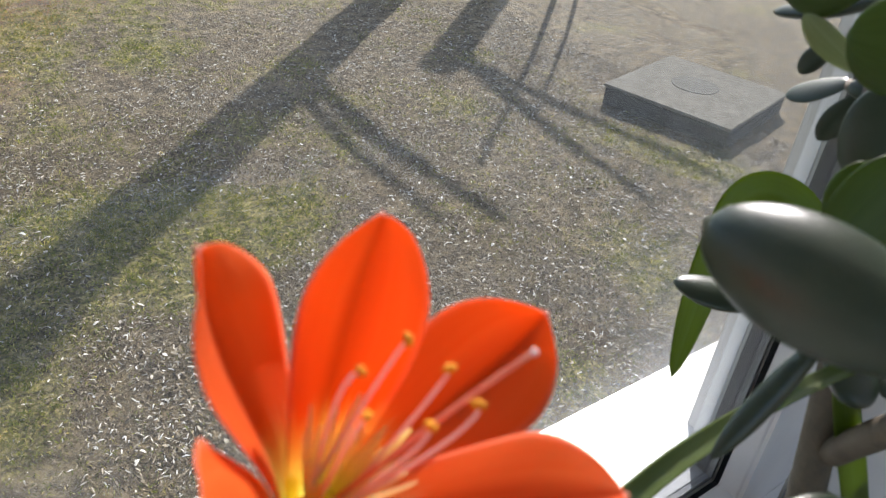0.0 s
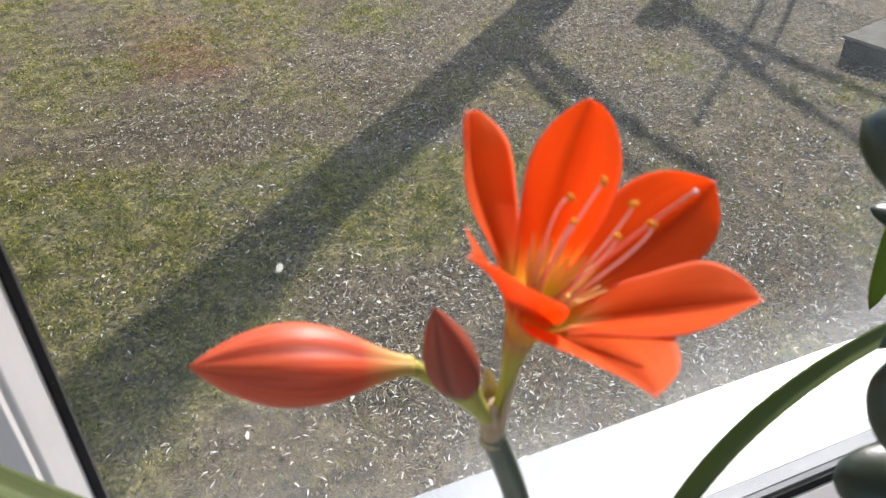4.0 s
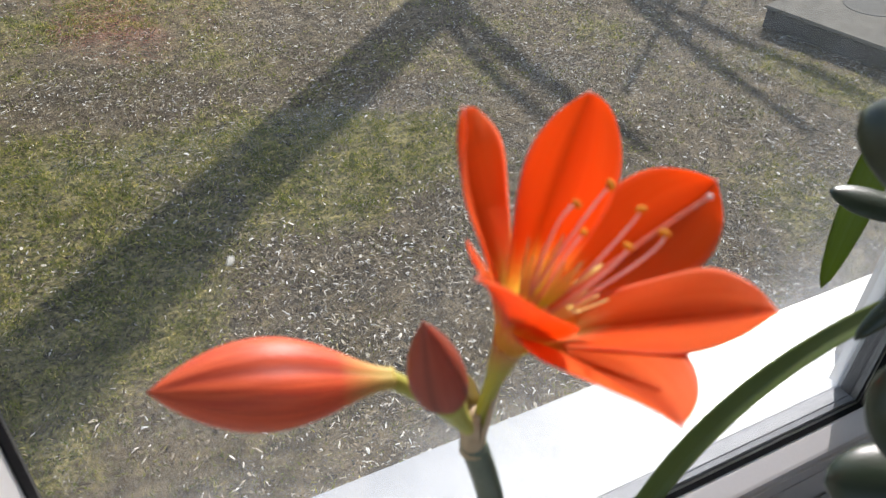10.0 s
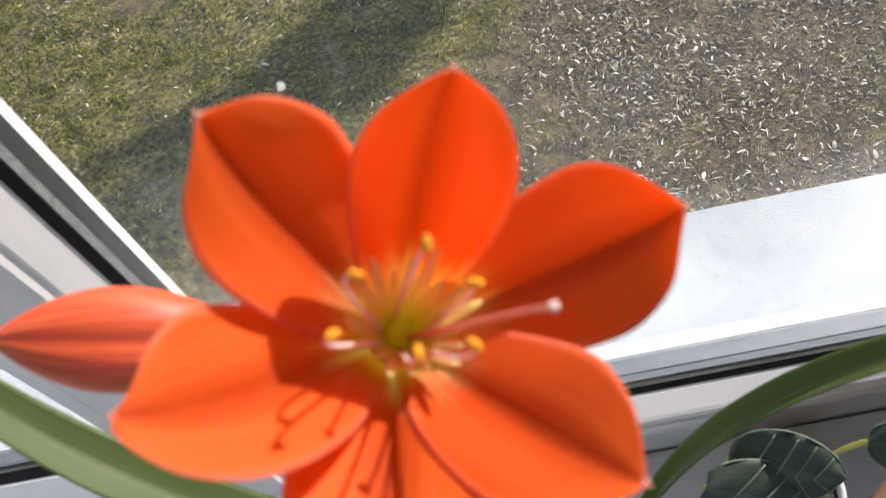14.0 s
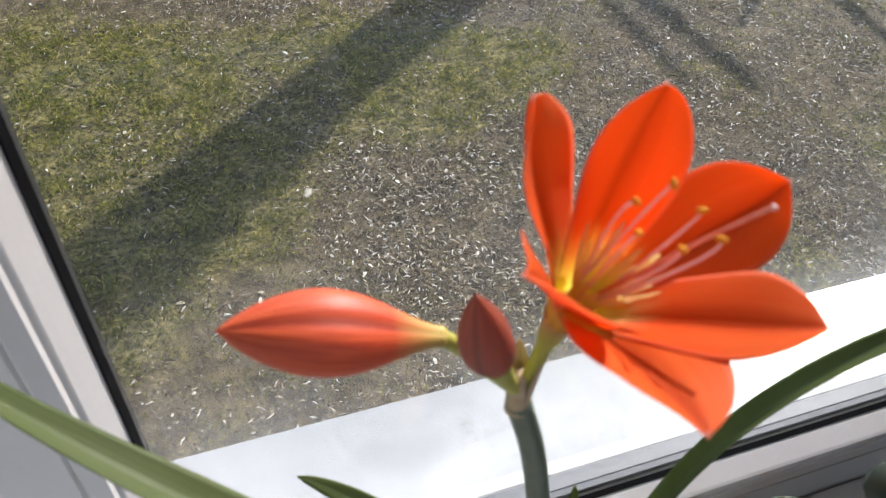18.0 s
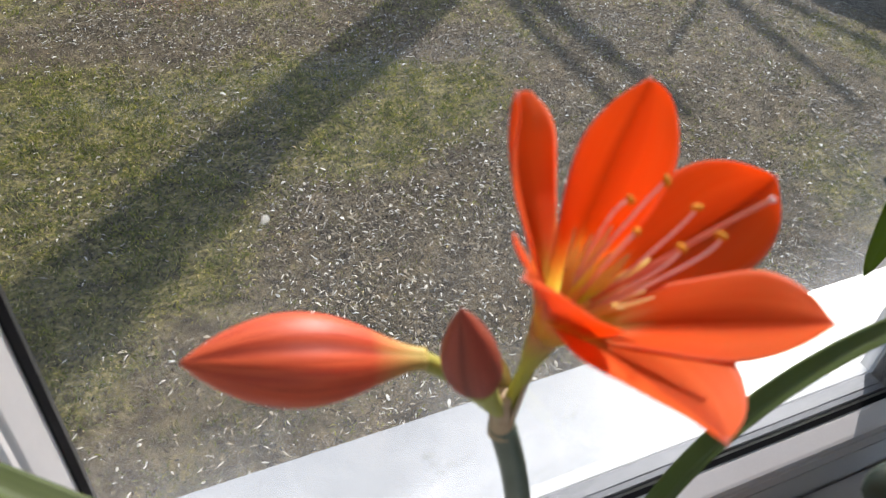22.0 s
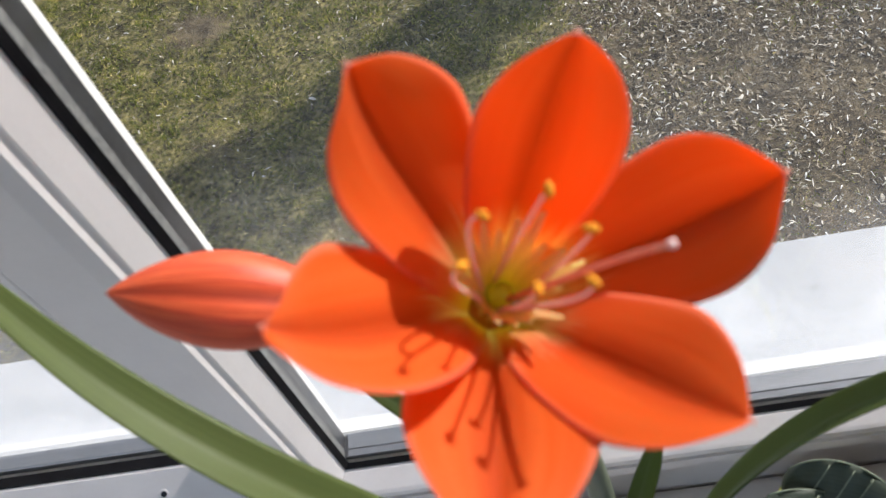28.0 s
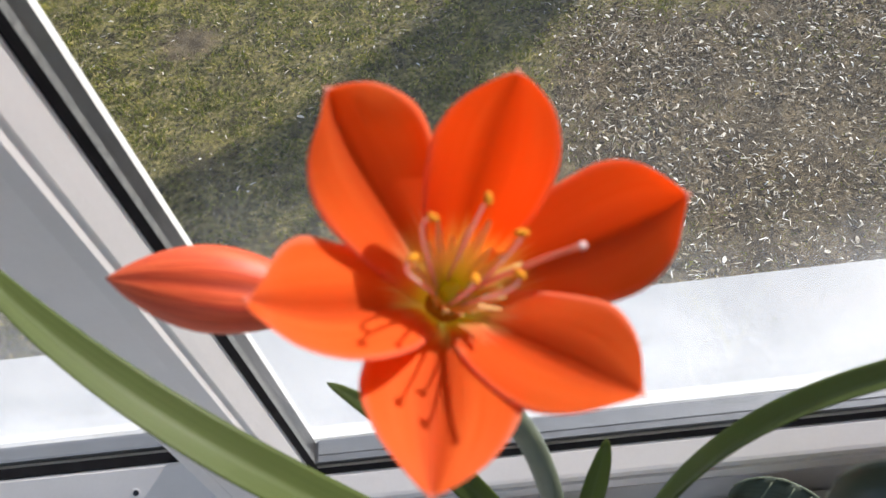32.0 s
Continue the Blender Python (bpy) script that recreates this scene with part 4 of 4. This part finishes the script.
def build_lily():
    plant = empty("flowering_plant", "potted orange fire lily with one open flower and two buds", "flower")
    plant.location = (0.0018, 0.0015, 0.0019)
    pot(plant, 0.172, -0.122, 0.066, 0.085)
    ball_part("bulb", (0.170, -0.118, 0.012), (0.020, 0.056), (0, 0, 1), MAT_BRACT, plant, "brown papery bulb")
    node_at = np.array((0.1342, -0.1103, 0.3464))
    tube("flower_stem", [node_at, (0.1430, -0.1085, 0.315), (0.1610, -0.0900, 0.275), (0.166, -0.1060, 0.20), (0.170, -0.1190, 0.06)], lambda s: 0.0042 + 0.0014 * s, MAT_SCAPE, plant, 40, 14, "hollow grey-green flower stem")

    # the open flower
    flower = tube("flower", [node_at, (0.1360, -0.1103, 0.360), (0.1392, -0.1125, 0.378), (0.1368, -0.1175, 0.3920), (0.1380, -0.1197, 0.3985)],
                  lambda s: 0.0022 + 0.0006 * math.exp(-((s - 0.62) / 0.12) ** 2) + 0.0034 * soft_step(s, 0.45, 1.05), MAT_TUBE, plant, 30, 18, "open orange trumpet flower on its short stalk")
    axis = unit((0.0114, -0.0105, 0.0376))
    heart = np.array((0.1380, -0.1200, 0.3985))
    tips = [(0.1241, -0.1110, 0.4599, 0.0240, 0.2, 0.84, 1.0, 0), (0.1591, -0.1072, 0.4545, 0.0200, 1.3, 0.72, 1.0, 0), (0.1893, -0.1234, 0.4322, 0.0230, 2.1, 0.86, 1.0, 0),
            (0.1733, -0.1613, 0.4269, 0.0212, 3.3, 0.58, 0.84, -6), (0.1354, -0.1756, 0.4261, 0.0245, 4.4, 0.54, 0.78, -8), (0.1086, -0.1462, 0.4476, 0.0212, 5.2, 0.62, 0.97, -9)]
    for k, (x, y, z, wide, seed, bulge, arch, turn) in enumerate(tips):
        tip = np.array((x, y, z))
        r = tip - heart
        up = r @ axis
        out = r - up * axis
        rad = np.linalg.norm(out)
        d = out / rad
        lift = 0.0016 if k % 2 else 0.0
        ctrl = [heart + d * 0.0042 - axis * 0.004, heart + d * (0.0090 + lift) + axis * 0.32 * up, heart + d * (bulge * rad + lift) + axis * (1.0 - 0.55 * bulge) * arch * up,
                heart + d * (0.62 + 0.42 * bulge) * rad + axis * (1.30 - 0.48 * bulge) * (0.4 + 0.6 * arch) * up, tip]
        sag = (0, 0, 0, 0.0032, 0, 0.0045)[k]
        ctrl[2], ctrl[3] = ctrl[2] - (0, sag, 0), ctrl[3] - (0, sag, 0)
        path = bezier(ctrl, 34)
        across = np.cross(d, axis)
        across = math.cos(radians(turn)) * across + math.sin(radians(turn)) * np.cross(across, unit(r))

        def width(s, wide=wide):
            body = (math.sin(math.pi * min(1.0, 0.5 * (s / 0.60))) if s < 0.60 else 1.0)
            end = 1.0 if s < 0.60 else max(0.0, 1 - ((s - 0.60) / 0.402) ** 1.75) ** 0.95
            return 0.0062 * (1 - s) + wide * 1.16 * body ** 1.10 * end + 0.0003

        loft("petal", path, across, blade_ring(width, 0.0007, lambda s: 0.16 * (1 - 0.6 * s) + 0.10 * soft_step(s, 0.80, 1.0), 21, 0.036, seed, 0.07, 0.045), MAT_PETAL, flower)
        ball_part("petal_tip", tip, (0.00036, 0.0007), d, MAT_STYLE, flower, "pale hooded petal tip")
    anthers = [(0.1507, -0.1289, 0.4449, 0.1), (0.1405, -0.1313, 0.4445, 0.9), (0.1366, -0.1394, 0.4441, 0.8), (0.1560, -0.1338, 0.4402, 0.3), (0.1545, -0.1431, 0.4408, 0.6), (0.1468, -0.1417, 0.4388, 0.5)]
    for x, y, z, hook in anthers:
        a = np.array((x, y, z))
        out = a - heart
        out = unit(out - (out @ axis) * axis)
        foot = heart + out * 0.0028
        bow = a + out * 0.0035 * hook - axis * 0.010
        tube("filament", [foot, heart + out * 0.004 + axis * 0.018, bow, a + out * 0.0028 * hook + axis * 0.0006, a], lambda s: 0.00032 + 0.00030 * (1 - s) ** 2, MAT_FILAMENT, flower, 22, 8)
        ball_part("anther", a, (0.00085, 0.00145), unit(out + 0.4 * axis + np.array((0.3, 0.1, 0))), MAT_ANTHER, flower, "yellow pollen-covered anther")
    stig = np.array((0.1654, -0.1426, 0.4463))
    tube("style", [heart + axis * 0.002, heart + axis * 0.020 + np.array((0.003, -0.004, 0)), (0.1560, -0.1360, 0.4340), stig], lambda s: 0.00060 - 0.00016 * s, MAT_STYLE, flower, 24, 8)
    ball_part("stigma", stig, (0.00075, 0.0007), axis, MAT_STIGMA, flower, "white knobbed stigma")
    ball_part("flower_throat", heart + axis * 0.0064, (0.0030, 0.0036), axis, MAT_THROAT, flower, "yellow-green heart of the flower")

    for k in range(18):
        a = 2 * math.pi * (k + 0.5) / 18
        e1 = unit(np.cross(axis, (1, 0, 0)))
        out = math.cos(a) * e1 + math.sin(a) * np.cross(axis, e1)
        h = (0.0130, 0.0185, 0.0155)[k % 3]
        strap("throat_scale", [heart + out * 0.0026 + axis * 0.0070, heart + out * 0.0048 + axis * 0.0105, heart + out * (0.46 * h + 0.0028) + axis * (0.0070 + h)], 0.0025, flower, MAT_SCALE, up=tuple(out), fold=0.1, thick=0.0003, taper=0.8, n=9, label="pale cream scale in the throat")

    # the large bud
    swell = np.polyfit((0, 0.1, 0.22, 0.36, 0.52, 0.66, 0.80, 0.91, 1), (0.26, 0.36, 0.60, 0.88, 1.0, 0.94, 0.68, 0.37, 0.0), 6)

    def bud_radius(s):
        return max(0.0001, 0.0108 * float(np.polyval(swell, s)))

    bud = tube("flower_bud", [(0.1100, -0.1060, 0.3812), (0.0890, -0.1044, 0.3882), (0.0700, -0.1032, 0.3936), (0.0523, -0.1024, 0.4005)],
               bud_radius, MAT_BUD, plant, 40, 36, "closed salmon-red flower bud with darker ribs", 3, 0.085, (0, -1, 0.12))
    tube("bud_stalk", [node_at + (0, 0, 0.004), (0.1270, -0.1075, 0.3610), (0.1180, -0.1062, 0.3730), (0.1085, -0.1060, 0.3822)], lambda s: 0.0021 + 0.0004 * s, MAT_GREEN_STALK, bud, 20, 14, "yellow-green bud stalk")
    # the small bud
    small = tube("flower_bud", [(0.1222, -0.1144, 0.3745), (0.1186, -0.1170, 0.3860), (0.1148, -0.1190, 0.3990), (0.1114, -0.1203, 0.4142)],
                 lambda s: max(0.0001, 0.0020 * (1 - s) ** 2 + 0.0066 * math.sin(math.pi * min(1, (0.02 + s) ** 0.92)) ** 0.80), MAT_BUD_SMALL, plant, 30, 30, "small maroon flower bud", 3, 0.05, (0, 0.2, 1))
    tube("bud_stalk", [node_at + (-0.001, 0, 0.006), (0.1285, -0.1120, 0.3600), (0.1214, -0.1150, 0.3775)], lambda s: 0.0022 + 0.0029 * s * s, MAT_GREEN_STALK, small, 14, 12, "yellow-green bud stalk")
    # withered bracts round the joint
    for dx, dy, h, w in ((0.0045, -0.002, 0.028, 0.0066), (-0.0060, 0.001, 0.020, 0.0064), (0.0005, 0.005, 0.022, 0.0062)):
        d = unit((dx, dy, 0))
        strap("bract", [node_at + d * 0.0028 - (0, 0, 0.003), node_at + d * 0.0048 + (0, 0, 0.35 * h), node_at + d * 0.0050 + (0, 0, 0.7 * h), node_at + d * 0.0070 + (0, 0, h)], w, plant, MAT_BRACT, up=tuple(d), fold=-0.35, thick=0.0005, taper=0.75, n=18, label="withered tan papery bract")
    tube("stem_joint", [node_at - (0, 0, 0.004), node_at + (0, 0, 0.004), node_at + (-0.001, 0, 0.014)], lambda s: 0.0040 - 0.0013 * s, MAT_BRACT, plant, 8, 14, "tan swollen joint of the stem")

    # strap leaves
    strap("leaf", [(0.1610, -0.1184, 0.0600), (0.1431, -0.1313, 0.1820), (0.0835, -0.1472, 0.3351), (0.0206, -0.1074, 0.3364), (-0.0441, -0.0363, 0.3601)], 0.0175, plant, MAT_STRAP, up=(0.5, 0.0, 0.85), fold=0.22, taper=0.50)
    strap("leaf", [(0.186, -0.120, 0.03), (0.207, -0.1239, 0.1167), (0.1891, -0.0971, 0.2541), (0.2726, -0.0897, 0.3295), (0.3650, -0.1569, 0.3831)], 0.0150, plant, MAT_STRAP, up=(-0.60, 0.42, 0.60), fold=0.26, taper=0.60)
    strap("leaf", [(0.158, -0.110, 0.06), (0.145, -0.098, 0.16), (0.110, -0.075, 0.222), (0.0676, -0.0521, 0.2366)], 0.0135, plant, MAT_STRAP, up=(0, -0.5, 1), fold=0.12, taper=0.5)
    strap("leaf", [(0.172, -0.110, 0.06), (0.176, -0.098, 0.13), (0.185, -0.090, 0.18), (0.1898, -0.0833, 0.2142)], 0.0130, plant, MAT_STRAP, up=(0.2, -1, 0.5), fold=0.10, taper=0.45)


def fleshy(parent, base, tip, width, thick, material, up=(0, -0.5, 1), bend=0.004, name="leaf"):
    """A thick blunt succulent leaf from its stalk end to its tip."""
    base, tip = np.array(base), np.array(tip)
    upv = unit(up)
    mid = (base + tip) / 2 - upv * bend
    path = bezier([base, mid, tip], 22)
    tan = unit(tip - base)

    def ring(s):
        shape = math.sin(math.pi * min(1.0, 0.06 + 0.94 * s) ** 1.28) ** 0.52 if 0 < s < 1 else 0.02
        w = 0.5 * width * (0.16 * (1 - s) + shape * 0.96)
        h = 0.5 * thick * (0.35 * (1 - s) + shape)
        offs = []
        for j in range(20):
            a = 2 * math.pi * j / 20
            c, q = math.cos(a), math.sin(a)
            offs.append((w * c, h * q * (1 - 0.35 * c * c) + 0.06 * w * c * c))
        return offs, [0.5 + 0.5 * math.cos(2 * math.pi * j / 20) for j in range(20)]

    return loft(name, path, np.cross(tan, upv), ring, material, parent)


def build_jade():
    plant = empty("jade_plant", "potted jade plant with thick dark green fleshy leaves", "succulent plant")
    pot(plant, 0.410, -0.155, 0.074, 0.125, MAT_CLAY)
    tube("trunk", [(0.405, -0.150, 0.02), (0.410, -0.140, 0.15), (0.395, -0.120, 0.30), (0.400, -0.085, 0.435), (0.405, -0.080, 0.47)], lambda s: 0.011 - 0.006 * s, MAT_WOOD_STEM, plant, 30, 12)
    tube("branch", [(0.400, -0.125, 0.28), (0.360, -0.160, 0.36), (0.300, -0.185, 0.410), (0.256, -0.172, 0.433)], lambda s: 0.0065 - 0.002 * s, MAT_WOOD_STEM, plant, 18, 10)
    tube("branch", [(0.402, -0.135, 0.22), (0.350, -0.185, 0.29), (0.285, -0.200, 0.345), (0.243, -0.186, 0.368)], lambda s: 0.0065 - 0.002 * s, MAT_WOOD_STEM, plant, 18, 10)
    tube("branch", [(0.398, -0.118, 0.33), (0.375, -0.120, 0.36), (0.350, -0.112, 0.385), (0.335, -0.113, 0.399)], lambda s: 0.004 - 0.0015 * s, MAT_WOOD_STEM, plant, 14, 8)
    tube("branch", [(0.402, -0.080, 0.43), (0.425, -0.065, 0.43), (0.455, -0.045, 0.41), (0.481, -0.034, 0.408)], lambda s: 0.004 - 0.002 * s, MAT_WOOD_STEM, plant, 14, 8)
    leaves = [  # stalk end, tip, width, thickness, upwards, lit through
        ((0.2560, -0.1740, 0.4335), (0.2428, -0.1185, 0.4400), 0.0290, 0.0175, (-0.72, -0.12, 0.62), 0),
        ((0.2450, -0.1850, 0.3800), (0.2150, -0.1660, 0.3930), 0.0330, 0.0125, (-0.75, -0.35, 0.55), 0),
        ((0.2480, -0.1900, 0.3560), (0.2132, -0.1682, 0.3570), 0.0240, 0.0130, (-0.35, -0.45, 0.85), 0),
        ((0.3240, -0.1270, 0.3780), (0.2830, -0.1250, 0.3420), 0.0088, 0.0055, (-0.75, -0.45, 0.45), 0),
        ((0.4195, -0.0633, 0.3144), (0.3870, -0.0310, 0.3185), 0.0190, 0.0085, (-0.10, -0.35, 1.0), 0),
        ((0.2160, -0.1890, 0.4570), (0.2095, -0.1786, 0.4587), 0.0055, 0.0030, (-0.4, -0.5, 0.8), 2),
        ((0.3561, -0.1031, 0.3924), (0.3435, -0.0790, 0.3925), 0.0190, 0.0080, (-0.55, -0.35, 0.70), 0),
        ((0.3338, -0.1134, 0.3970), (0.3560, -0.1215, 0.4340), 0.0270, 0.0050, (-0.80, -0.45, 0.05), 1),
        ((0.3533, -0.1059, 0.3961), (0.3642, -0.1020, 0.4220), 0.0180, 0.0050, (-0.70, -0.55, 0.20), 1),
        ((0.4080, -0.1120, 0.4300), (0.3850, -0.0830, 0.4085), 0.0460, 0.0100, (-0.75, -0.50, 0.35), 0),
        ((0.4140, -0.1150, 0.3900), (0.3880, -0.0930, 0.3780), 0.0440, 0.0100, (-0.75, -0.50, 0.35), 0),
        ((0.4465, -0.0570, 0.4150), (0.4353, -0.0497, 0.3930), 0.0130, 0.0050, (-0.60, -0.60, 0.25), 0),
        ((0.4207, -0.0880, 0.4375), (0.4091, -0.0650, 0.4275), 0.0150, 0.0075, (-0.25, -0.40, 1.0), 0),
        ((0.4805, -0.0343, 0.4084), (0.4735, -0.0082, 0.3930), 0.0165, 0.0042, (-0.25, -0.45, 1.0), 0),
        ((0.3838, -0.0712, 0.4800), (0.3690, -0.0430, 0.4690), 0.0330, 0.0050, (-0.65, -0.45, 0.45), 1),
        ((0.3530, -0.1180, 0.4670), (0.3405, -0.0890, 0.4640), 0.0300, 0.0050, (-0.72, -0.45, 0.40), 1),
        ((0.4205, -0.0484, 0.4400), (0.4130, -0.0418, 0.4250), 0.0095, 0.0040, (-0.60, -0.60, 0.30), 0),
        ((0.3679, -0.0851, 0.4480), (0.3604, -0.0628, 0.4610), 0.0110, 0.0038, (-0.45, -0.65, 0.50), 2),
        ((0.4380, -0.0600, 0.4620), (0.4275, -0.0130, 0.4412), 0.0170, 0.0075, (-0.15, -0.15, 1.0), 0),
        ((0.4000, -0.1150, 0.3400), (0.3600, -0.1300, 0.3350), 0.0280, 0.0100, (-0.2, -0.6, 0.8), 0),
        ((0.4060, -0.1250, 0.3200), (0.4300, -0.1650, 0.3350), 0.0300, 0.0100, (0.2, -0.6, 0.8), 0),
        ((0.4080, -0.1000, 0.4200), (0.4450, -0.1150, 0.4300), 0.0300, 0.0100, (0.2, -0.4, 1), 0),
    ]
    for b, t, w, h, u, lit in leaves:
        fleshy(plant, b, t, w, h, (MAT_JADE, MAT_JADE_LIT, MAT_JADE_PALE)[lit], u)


def build_hanging():
    plant = empty("leafy_plant", "potted plant with long arching yellow-green strap leaves", "pot plant")
    pot(plant, 0.572, -0.150, 0.066, 0.150, MAT_CLAY)
    arch = rounded([(0.558, -0.146, 0.00), (0.545, -0.120, 0.12), (0.524, -0.085, 0.22), (0.5025, -0.0530, 0.290), (0.4970, -0.0330, 0.326), (0.4850, -0.0150, 0.3365), (0.4715, -0.0060, 0.3290), (0.4590, -0.0080, 0.3030), (0.4450, -0.0150, 0.2660), (0.4322, -0.0226, 0.2291)], 60)
    strap("leaf", arch, 0.0215, plant, MAT_CLIVIA, up=(-0.45, -0.75, 0.48), fold=0.05, thick=0.0012, taper=0.22, n=60)
    strap("leaf", [(0.560, -0.150, 0.0), (0.480, -0.150, 0.16), (0.400, -0.135, 0.280), (0.3701, -0.1177, 0.345)], 0.0120, plant, MAT_CLIVIA, up=(-0.7, -0.5, 0.5), fold=0.08)
    strap("leaf", [(0.562, -0.150, 0.0), (0.540, -0.170, 0.16), (0.460, -0.175, 0.255), (0.380, -0.150, 0.260)], 0.0240, plant, MAT_CLIVIA, up=(-0.4, -0.5, 0.8), fold=0.10)
    strap("leaf", [(0.566, -0.150, 0.0), (0.580, -0.180, 0.20), (0.600, -0.220, 0.290), (0.610, -0.280, 0.300)], 0.0240, plant, MAT_CLIVIA, up=(0.2, -0.5, 0.8), fold=0.10)


def wrinkled_leaf(parent, base, tip, width, up, seed):
    base, tip = np.array(base), np.array(tip)
    upv = unit(up)
    mid = (base + tip) / 2 + upv * 0.006
    path = bezier([base, mid, tip - upv * 0.002], 26)
    w = lambda s: width * (math.sin(math.pi * min(1, (0.03 + 0.97 * s) ** 0.85)) ** 0.6 if s < 1 else 0.02) + 0.0004

    def ring(s):
        top, low, ua = [], [], []
        for j in range(15):
            v = 2 * j / 14 - 1
            lift = 0.0016 * abs(math.sin(13 * s - 3.2 * abs(v) + seed)) - 0.10 * width * v * v
            top.append((0.5 * w(s) * v, lift + 0.0005))
            low.append((0.5 * w(s) * v, lift - 0.0005))
            ua.append(0.5 + 0.5 * v)
        return top + low[::-1], ua + ua[::-1]

    side = np.cross(unit(tip - base), upv)
    leaf = loft("leaf", path, side, ring, MAT_GLOX, parent)
    n = np.cross(unit(side), unit(tip - base))
    for sgn in (-1, 1):
        edge = np.array([path[i] + sgn * 0.5 * w(i / 25) * unit(side) + n * (-0.10 * width + 0.0014) for i in range(1, 26)])
        loft("leaf_rim", edge, (0, 0, 1), round_ring(0.0005, 6), MAT_GLOX_RIM, leaf, "pale hairy leaf rim")
        for f in (0.22, 0.40, 0.58, 0.75):
            i, k = int(f * 25), min(25, int(f * 25) + 4)
            a, b = path[i] + n * 0.0026, path[k] + sgn * 0.46 * w(k / 25) * unit(side) + n * (-0.085 * width + 0.0024)
            tube("leaf_vein", [a, (a + b) / 2 + n * 0.0016, b], 0.0004, MAT_GLOX_RIM, leaf, 8, 6, "pale raised leaf vein")


def build_gloxinia():
    plant = empty("violet_plant", "low pot plant with dark wrinkled pale-rimmed leaves", "pot plant")
    pot(plant, 0.335, -0.070, 0.034, 0.050)
    for end in ((0.268, -0.075, 0.080), (0.250, -0.088, 0.085), (0.346, -0.077, 0.0745), (0.290, -0.094, 0.030)):
        tube("leaf_stalk", [(0.335, -0.070, -0.062), (0.330, -0.070, 0.0), (0.6 * end[0] + 0.13, -0.072, end[2] - 0.02), end], 0.0018, MAT_GREEN_STALK, plant, 14, 8)
    for b, t, w, u, s in [((0.268, -0.075, 0.080), (0.322, -0.098, 0.089), 0.048, (0, -0.8, 0.6), 0.3), ((0.250, -0.088, 0.085), (0.318, -0.110, 0.062), 0.046, (0, -0.7, 0.7), 1.2),
                          ((0.346, -0.077, 0.0745), (0.390, -0.092, 0.075), 0.032, (0, -0.7, 0.7), 2.0), ((0.290, -0.094, 0.030), (0.330, -0.120, 0.020), 0.040, (0.2, -0.5, 0.9), 2.7)]:
        wrinkled_leaf(plant, b, t, w, u, s)


build_lily()
build_jade()
build_hanging()
build_gloxinia()
